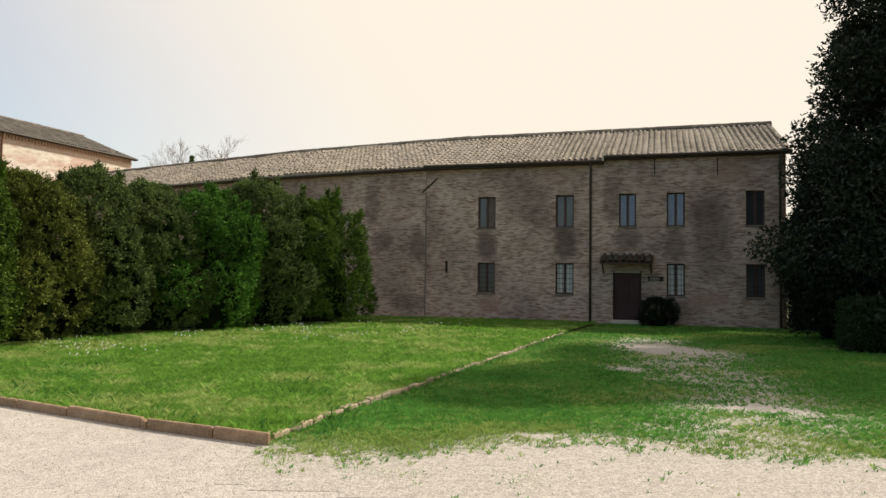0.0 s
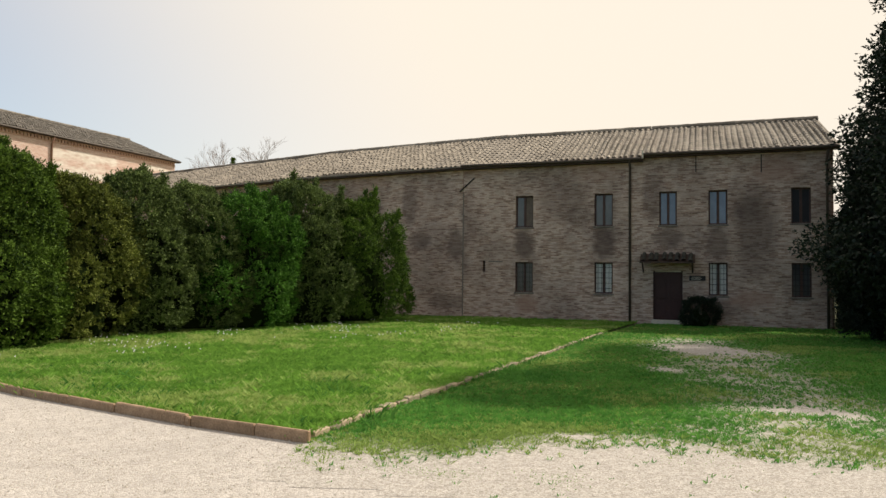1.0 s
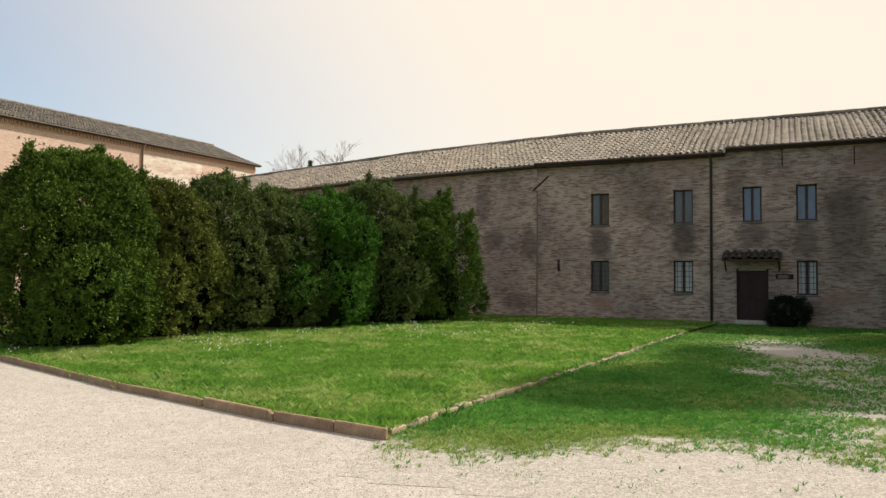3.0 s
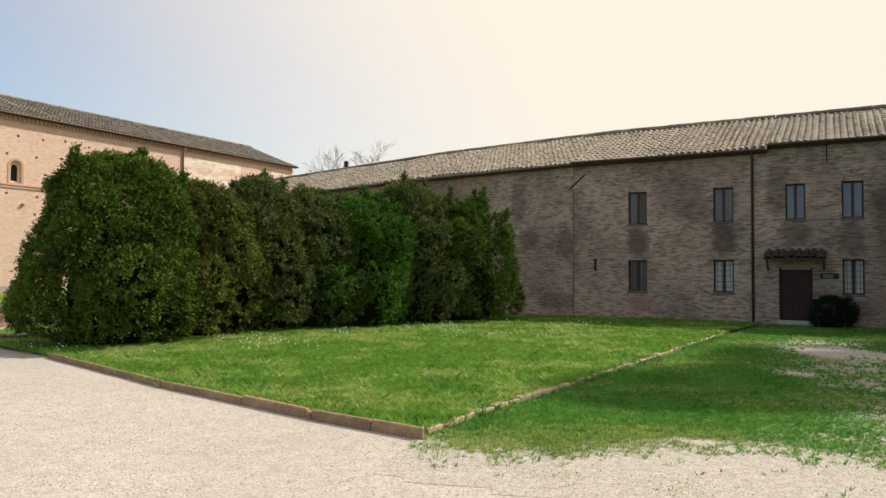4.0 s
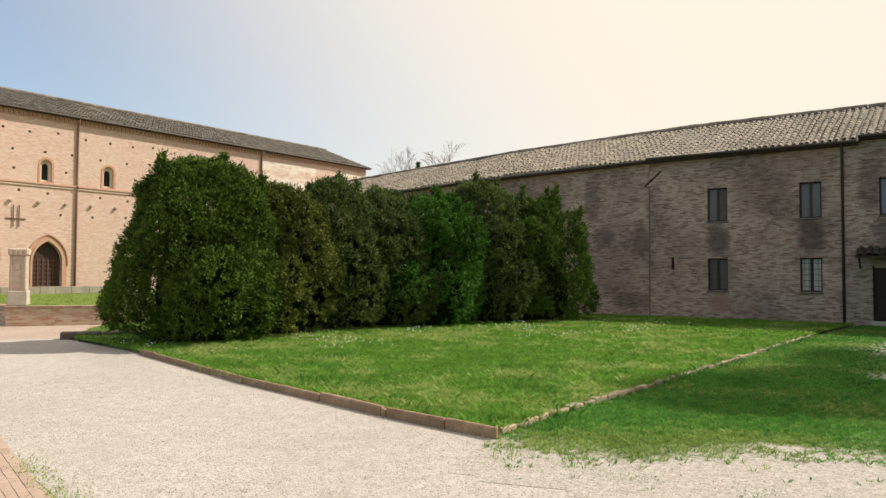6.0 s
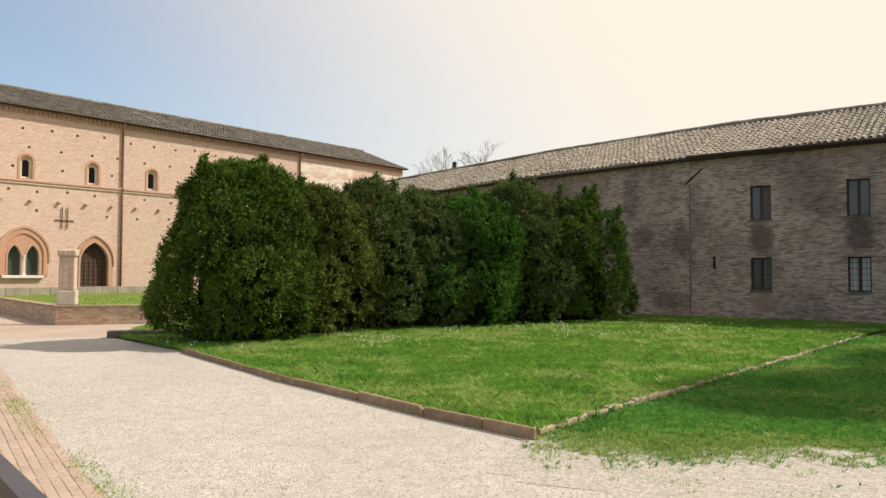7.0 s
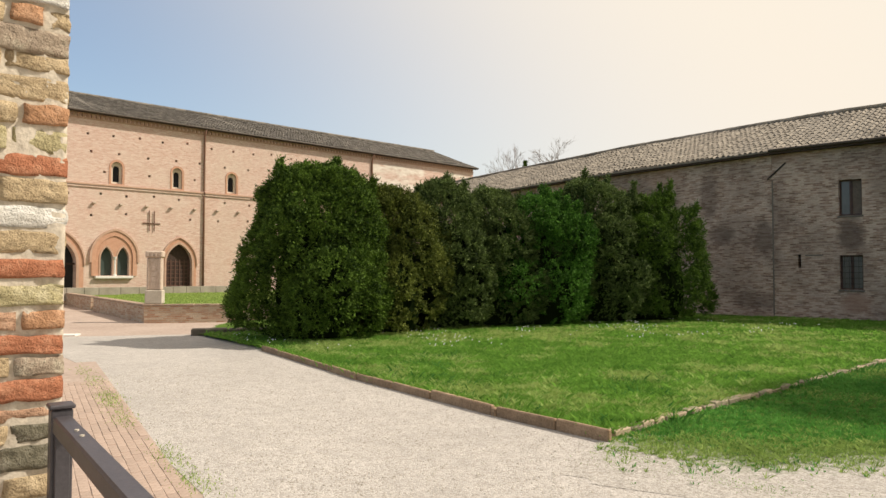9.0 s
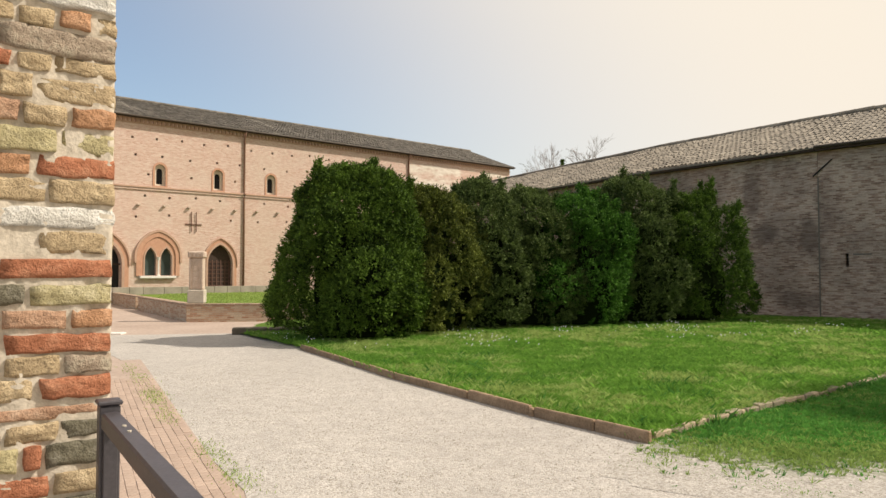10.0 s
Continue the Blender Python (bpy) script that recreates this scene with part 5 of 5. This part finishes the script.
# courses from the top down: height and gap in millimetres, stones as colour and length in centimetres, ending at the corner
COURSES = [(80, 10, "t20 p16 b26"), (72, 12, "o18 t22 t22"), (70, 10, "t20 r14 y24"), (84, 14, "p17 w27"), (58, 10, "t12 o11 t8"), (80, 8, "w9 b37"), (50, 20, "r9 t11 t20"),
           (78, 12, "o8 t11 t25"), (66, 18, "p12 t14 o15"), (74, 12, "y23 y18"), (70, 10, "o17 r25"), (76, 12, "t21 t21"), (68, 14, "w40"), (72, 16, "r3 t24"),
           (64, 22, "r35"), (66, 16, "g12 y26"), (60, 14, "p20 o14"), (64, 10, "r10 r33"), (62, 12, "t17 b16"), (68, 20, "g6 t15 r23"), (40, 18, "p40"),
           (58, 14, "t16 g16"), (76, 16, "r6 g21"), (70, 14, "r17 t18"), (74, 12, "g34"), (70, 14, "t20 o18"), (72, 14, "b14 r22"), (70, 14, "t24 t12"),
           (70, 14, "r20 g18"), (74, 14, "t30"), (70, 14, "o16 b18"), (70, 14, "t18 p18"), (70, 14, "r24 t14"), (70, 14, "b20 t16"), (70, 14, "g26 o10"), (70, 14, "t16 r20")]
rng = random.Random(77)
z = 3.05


def rough_stone(w, h, depth, seed):
    bm = bmesh.new()
    bmesh.ops.create_cube(bm, size=1.0)
    bmesh.ops.subdivide_edges(bm, edges=bm.edges, cuts=5, use_grid_fill=True)
    for v in bm.verts:
        x, y, zz = v.co * 2
        # round the corners of the block
        k = 1 - 0.035 * (x * x * zz * zz) - 0.015 * (abs(x) ** 4 * (1 - zz * zz) + abs(zz) ** 4 * (1 - x * x))
        bulge = 1.0 + 0.06 * (1 - x * x) * (1 - zz * zz)
        c = Vector((x * w / 2 * k, y * depth / 2 * (bulge if y < 0 else 1), zz * h / 2 * k))
        nv = Vector((c.x * 9 + seed, c.z * 14, seed * 1.3))
        c += Vector((noise.noise(nv * 1.5) * 0.009, noise.noise(nv * 3.1) * 0.009 + noise.noise(nv * 7) * 0.005, noise.noise(nv * 2.2 + Vector((5, 0, 0))) * 0.009))
        v.co = c
    return bm


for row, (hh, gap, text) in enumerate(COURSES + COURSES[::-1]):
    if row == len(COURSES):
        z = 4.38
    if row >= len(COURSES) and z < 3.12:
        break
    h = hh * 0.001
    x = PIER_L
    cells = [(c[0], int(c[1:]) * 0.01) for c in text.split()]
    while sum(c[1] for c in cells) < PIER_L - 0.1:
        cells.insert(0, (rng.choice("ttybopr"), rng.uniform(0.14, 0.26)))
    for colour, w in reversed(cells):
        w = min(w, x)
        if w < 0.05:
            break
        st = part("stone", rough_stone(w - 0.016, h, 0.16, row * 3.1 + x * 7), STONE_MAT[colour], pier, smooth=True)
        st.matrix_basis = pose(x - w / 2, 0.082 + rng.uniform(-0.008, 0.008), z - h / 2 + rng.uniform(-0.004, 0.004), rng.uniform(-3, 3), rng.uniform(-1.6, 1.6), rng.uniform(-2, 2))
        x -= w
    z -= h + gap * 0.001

post_at = Vector((-2.018, 1.391, 0))
rail_dir = Vector((-1.046 + 1.89, 0.965 - 1.394, 0)).normalized()
ang = math.degrees(math.atan2(rail_dir.y, rail_dir.x))
railing = base("railing", Matrix.Translation(post_at) @ pose(0, 0, 0, 0, 0, ang), "dark grey painted steel handrail beside the pier", "railing")
part("post", boxed(-0.03, 0.03, -0.03, 0.03, -0.05, 1.415, bevel=0.004), M_RAIL, railing)
part("cap", boxed(-0.036, 0.036, -0.036, 0.036, 1.416, 1.43, bevel=0.004), M_RAIL, railing)
part("rail", boxed(0.032, 1.6, -0.026, 0.026, 1.345, 1.397, bevel=0.006), M_RAIL, railing)
part("post", boxed(1.6, 1.66, -0.03, 0.03, -0.05, 1.415, bevel=0.004), M_RAIL, railing)
part("brace", boxed(0.034, 0.05, -0.02, 0.02, 0.1, 1.34, bevel=0.002), M_RAIL, railing)
for x in (0.28, 0.36):
    part("rivet", tube(bmesh.new(), [(x, 0, 1.395), (x, 0, 1.401)], 0.006, 8), M_STONE, railing)

# ---------------------------------------------------------------- grass and small growth
def blades(rng, px, py, pz, hmin, hmax, width, lean=0.5, per=1):
    """Bent blades of grass; per > 1 grows tufts of blades that lean outwards."""
    px, py = np.repeat(px, per), np.repeat(py, per)
    n = len(px)
    pz = np.repeat(np.broadcast_to(pz, n // per), per)
    width = np.repeat(np.broadcast_to(width, n // per), per)
    a = rng.uniform(0, 2 * math.pi, n)
    if per > 1:
        o = rng.uniform(0, 0.03, n)
        px, py = px + np.cos(a) * o, py + np.sin(a) * o
    h = np.repeat(rng.uniform(hmin, hmax, n // per) * np.clip(rng.lognormal(0, 0.3, n // per), 0.5, 2), per) * rng.uniform(0.6, 1.1, n)
    l = rng.uniform(0.1, lean, n) * h * 1.6
    side = np.stack([np.cos(a + 1.57), np.sin(a + 1.57)], 1) * (width * rng.uniform(0.6, 1.4, n))[:, None]
    q = np.empty((n, 4, 3))
    q[:, 0, :2] = np.stack([px, py], 1) - side
    q[:, 1, :2] = np.stack([px, py], 1) + side
    mid = np.stack([px + np.cos(a) * l * 0.35, py + np.sin(a) * l * 0.35], 1)
    q[:, 2, :2] = mid + side * 0.8
    q[:, 3, :2] = np.stack([px + np.cos(a) * l, py + np.sin(a) * l], 1)
    q[:, 0, 2] = q[:, 1, 2] = pz
    q[:, 2, 2] = pz + h * 0.6
    q[:, 3, 2] = pz + h
    return q.reshape(-1, 3), np.arange(n * 4).reshape(-1, 4)


def scatter(rng, poly, density, y0, y1, x0=-30, x1=24):
    n = int((x1 - x0) * (y1 - y0) * density)
    px, py = rng.uniform(x0, x1, n), rng.uniform(y0, y1, n)
    k = inside(px, py, poly)
    return px[k], py[k]


def fast_noise(px, py, f, seed):
    r = np.random.default_rng(seed)
    out = 0
    for k in range(7):
        a, b = r.uniform(0.5, 1.6) * f * (1.6 ** (k % 3)), r.uniform(0, 6.28)
        t = r.uniform(0, 6.28)
        out = out + np.sin((px * math.cos(t) + py * math.sin(t)) * a + b + 1.3 * np.sin((px * math.sin(t) - py * math.cos(t)) * a * 0.7))
    return out / 7


def turf(name, px, py, pz, hmin, hmax, width, material, label, rng, lean=0.5):
    v, f = blades(rng, px, py, pz, hmin, hmax, width, lean)
    ob = new(name, array_mesh(name, v, f, material))
    return tagged(ob, label, "grass", kind="stuff")


rng = np.random.default_rng(50)
LAWN_SEEN = [(-1.85, 7.8), (-3.44, 8.46), (-6.73, 10.2), (-11.3, 13.02), (-15.3, 15.05), (-15.5, 17.5), (-9, 25), (-4, 30.5), (-0.6, 31.9), (6.6, 29.6), (4.1, 23.6), (0.9, 15.1), (-0.35, 11.8), (-1.15, 9.9)]
green, yellow = [], []
for y0, y1, dens, wd in ((7.8, 11, 700, 1.0), (11, 15, 450, 1.3), (15, 21, 240, 1.8), (21, 32, 120, 2.6)):
    px, py = scatter(rng, LAWN_SEEN, dens, y0, y1, -16, 7)
    t = fast_noise(px, py, 1.0, 3) + 0.5 * fast_noise(px, py, 3.0, 4) + rng.normal(0, 0.18, len(px)) + 0.28 * np.exp(-(seg_dist(px, py, [(-10.5, 14.0), (-7, 20), (-1.5, 26)]) / 2.6) ** 2)
    k = t > 0.27
    green.append((px[~k], py[~k], np.full((~k).sum(), wd)))
    yellow.append((px[k], py[k], np.full(k.sum(), wd)))
for nm, sets, material, label in (("lawn_grass", green, M_GRASS, "rough green spring grass on the lawn"), ("pale_grass", yellow, M_GRASS_YELLOW, "yellowish tufts of grass on the lawn")):
    px, py, wd = [np.concatenate(q) for q in zip(*sets)]
    v, f = blades(rng, px, py, np.full(len(px), 0.05), 0.03, 0.072, 0.0042 * wd, 0.9, 10)
    tagged(new(nm, array_mesh(nm, v, f, material)), label, "grass", kind="stuff")
# lusher weeds in drifts
px, py = scatter(rng, LAWN_SEEN, 520, 7.8, 14, -16, 3)
k = fast_noise(px, py, 1.7, 9) > 0.3 - 0.45 * np.exp(-(seg_dist(px, py, [(-8, 11.4), (-3.4, 8.9)]) / 0.7) ** 2)
turf("weeds", px[k], py[k], 0.05, 0.04, 0.085, 0.009, M_WEED, "dark green broad-leaved weeds in the lawn", rng, 0.9)
e = np.concatenate([np.stack([np.linspace(a[0], b[0], 900), np.linspace(a[1], b[1], 900)], 1) for a, b in zip([(-15.2, 15.0), (-11.3, 13.0), (-6.73, 10.16)], [(-11.3, 13.0), (-6.73, 10.16), (-1.9, 7.75)])])
e += rng.normal(0, 0.06, e.shape) + np.array([0.03, 0.06])
turf("edge_grass", e[:, 0], e[:, 1], 0.05, 0.05, 0.12, 0.006, M_GRASS, "longer grass along the clay kerb", rng, 0.8)
e = np.concatenate([np.stack([np.linspace(a[0], b[0], 700), np.linspace(a[1], b[1], 700)], 1) for a, b in zip(KERB_LINE, KERB_LINE[1:])])
e += rng.normal(0, 0.13, e.shape)
k = fast_noise(e[:, 0], e[:, 1], 1.5, 23) > 0.08
e = e[k] + np.array([0.1, -0.02])
turf("edge_grass", e[:, 0], e[:, 1], 0.02, 0.04, 0.12, 0.008, M_WEED, "weeds growing over the brick edging", rng, 0.8)
# shaded lawn, thinner where trodden
green, yellow = [], []
for y0, y1, dens, wd in ((5.6, 10, 820, 1.0), (10, 15, 460, 1.3), (15, 21, 220, 1.8), (21, 30, 110, 2.8)):
    px, py = scatter(rng, RIGHT_AREA, dens, y0, y1, -2, 17)
    w = wear_at(px, py) + 0.35 * fast_noise(px, py, 2.2, 6) + 0.25 * fast_noise(px, py, 6, 7)
    k = rng.random(len(px)) > np.clip((w - 0.2) * 1.6, 0, 0.996)
    px, py = px[k], py[k]
    # patches at random; the front strip gets paler blades, sunlight put into colour
    t = fast_noise(px, py, 1.1, 13) + rng.normal(0, 0.2, len(px)) + 0.35 * np.exp(-((py - 7.8) / 1.1) ** 2)
    k = t > 0.34
    green.append((px[~k], py[~k], np.full((~k).sum(), wd)))
    yellow.append((px[k], py[k], np.full(k.sum(), wd)))
for nm, sets, material, label in (("path_grass", green, M_GRASS_SHADE, "short green grass beside the trodden path"), ("pale_grass", yellow, M_GRASS_STRAW, "short yellowish grass beside the path")):
    px, py, wd = [np.concatenate(q) for q in zip(*sets)]
    v, f = blades(rng, px, py, np.full(len(px), 0.008), 0.018, 0.042, 0.0052 * wd, 0.9, 5)
    tagged(new(nm, array_mesh(nm, v, f, material)), label, "grass", kind="stuff")
# grass on the raised cloister lawn
px, py = rng.uniform(-36, -14, 60000), rng.uniform(18, 45, 60000)
k = inside(px, py, [(-21.3, 18.6), (-14, 24.4), (-25, 50), (-37.5, 30), (-30.5, 24)])
turf("cloister_grass", px[k], py[k], 0.5 + np.clip((np.hypot(px[k], py[k]) - 28) / 15, 0, 1) * 0.05, 0.03, 0.06, 0.02, M_GRASS_YELLOW, "sunny grass on the raised lawn", rng)
# daisies near the hedge
px, py = scatter(rng, LAWN_SEEN, 5, 13, 27, -14, 3)
k = (fast_noise(px, py, 1.0, 19) > 0.05) & (seg_dist(px, py, [(-12.5, 14.5), (-3, 26)]) < 4.0)
px, py = px[k], py[k]
n = len(px)
q = np.empty((n, 4, 3))
for j, (dx, dy) in enumerate(((-1, -1), (1, -1), (1, 1), (-1, 1))):
    q[:, j, 0], q[:, j, 1] = px + dx * 0.011, py + dy * 0.011
    q[:, j, 2] = 0.16 + dy * 0.012 + 0.02 * np.sin(px * 50)
tagged(new("daisies", array_mesh("daisies", q.reshape(-1, 3), np.arange(n * 4).reshape(-1, 4), M_FLOWER)), "small white daisies in the grass", "flowers", kind="stuff")
# grass strips along the edge of the brick paving, tufts on the gravel
e = []
for (cx, cy), n, r in (((-8.9, 6.95), 700, 0.5), ((-7.5, 6.05), 250, 0.3), ((-5.6, 5.05), 300, 0.3), ((-4.7, 4.55), 250, 0.25), ((-10.6, 8.0), 250, 0.5), ((-12, 8.8), 150, 0.5)):
    t = rng.normal(0, r, n)
    e.append(np.stack([cx - t * 0.85, cy + t * 0.53], 1) + rng.normal(0, 0.09, (n, 2)))
e = np.concatenate(e)
turf("paving_grass", e[:, 0], e[:, 1], 0.004, 0.01, 0.03, 0.005, M_GRASS_YELLOW, "thin yellow green grass between paving and gravel", rng, 0.8)
e = []
for cx, cy, n, rx, ry in ((-0.9, 6.75, 900, 0.5, 0.12), (-1.45, 7.05, 500, 0.2, 0.08), (0.75, 6.5, 600, 0.16, 0.14), (-0.3, 6.6, 600, 0.25, 0.1), (2.2, 7.3, 500, 0.3, 0.2), (-11.9, 13.4, 500, 0.5, 0.3)):
    e.append(np.stack([rng.normal(cx, rx, n), rng.normal(cy, ry, n)], 1))
e = np.concatenate(e)
turf("gravel_grass", e[::2, 0], e[::2, 1], 0.0, 0.006, 0.016, 0.0035, M_GRASS, "low grass spreading over the gravel", rng, 0.8)
# loose pebbles on the drive
n = 26000
px = rng.uniform(-11, 7, n)
py = rng.uniform(3.4, 12, n)
k = (py < 7.7 - 0.545 * (px + 1.75)) & (py > 2.0 - 0.56 * px) & (np.hypot(px, py) > 3.6)
px, py = px[k], py[k]
n = len(px)
r = rng.uniform(0.006, 0.015, n)
o = np.array([(1, 0, 0), (0, 1, 0), (-1, 0, 0), (0, -1, 0), (0, 0, 0.8)])
turn = rng.uniform(0, 6.28, n)
v = o[None] * r[:, None, None] * rng.uniform(0.7, 1.3, (n, 5, 1))
c, s_ = np.cos(turn)[:, None], np.sin(turn)[:, None]
v = np.stack([v[..., 0] * c - v[..., 1] * s_ + px[:, None], v[..., 0] * s_ + v[..., 1] * c + py[:, None], v[..., 2] + 0.001], -1)
f = (np.arange(n)[:, None, None] * 5 + np.array([(0, 1, 4), (1, 2, 4), (2, 3, 4), (3, 0, 4)])[None]).reshape(-1, 3)
tagged(new("pebbles", array_mesh("pebbles", v.reshape(-1, 3), f, M_PEBBLE)), "loose pale pebbles on the gravel drive", "gravel", kind="stuff")

# ---------------------------------------------------------------- brick paving beside the drive
M_PAVE_BRICK = plain("dusty worn paving brick", (0.37, 0.265, 0.205), (0.48, 0.37, 0.3), 2.0, 0.94, 0, 30, 0.006, vary=0.14)
mPV, lPV = along((-2.14, 2.78), (-12.95, 9.78))
pav = base("brick_paving", mPV, "strip of worn pink paving bricks along the drive", "paving")
part("bedding", boxed(-0.2, lPV, 0.0, 2.0, -0.05, 0.001), M_PAVE, pav)
brick_me = None
rng = random.Random(91)
joined_v, joined_f = [], []
box_v = np.array([(x, y, z) for x in (0, 1) for y in (0, 1) for z in (0, 1)], float)
box_f = np.array([(0, 1, 3, 2), (4, 6, 7, 5), (0, 4, 5, 1), (2, 3, 7, 6), (0, 2, 6, 4), (1, 5, 7, 3)])
count = 0
for r in range(22):
    for c in range(36):
        x = c * 0.275 + (0.137 if r % 2 else 0) + rng.uniform(-0.004, 0.004)
        y = 0.02 + r * 0.088
        z = rng.uniform(-0.003, 0.001)
        if x > lPV:
            continue
        near = count < 300 and 6 < c < 36 and r < 11
        if near:
            if brick_me is None:
                b0 = part("brick", boxed(0, 0.268, 0, 0.083, -0.05, 0.008, bevel=0.003), M_PAVE_BRICK, pav)
                brick_me = b0.data
            else:
                b0 = new("brick", brick_me)
                b0.parent = pav
            b0.matrix_basis = pose(x, y, z, rng.uniform(-1, 1), rng.uniform(-0.6, 0.6), rng.uniform(-1, 1))
            count += 1
        else:
            joined_f.append(box_f + 8 * len(joined_v))
            joined_v.append(box_v * np.array([0.268, 0.083, 0.058]) + np.array([x, y, z - 0.05]))
rest = new("bricks", array_mesh("bricks", np.concatenate(joined_v), np.concatenate(joined_f), M_PAVE_BRICK))
rest.parent = pav
rest["kind"] = "stuff"
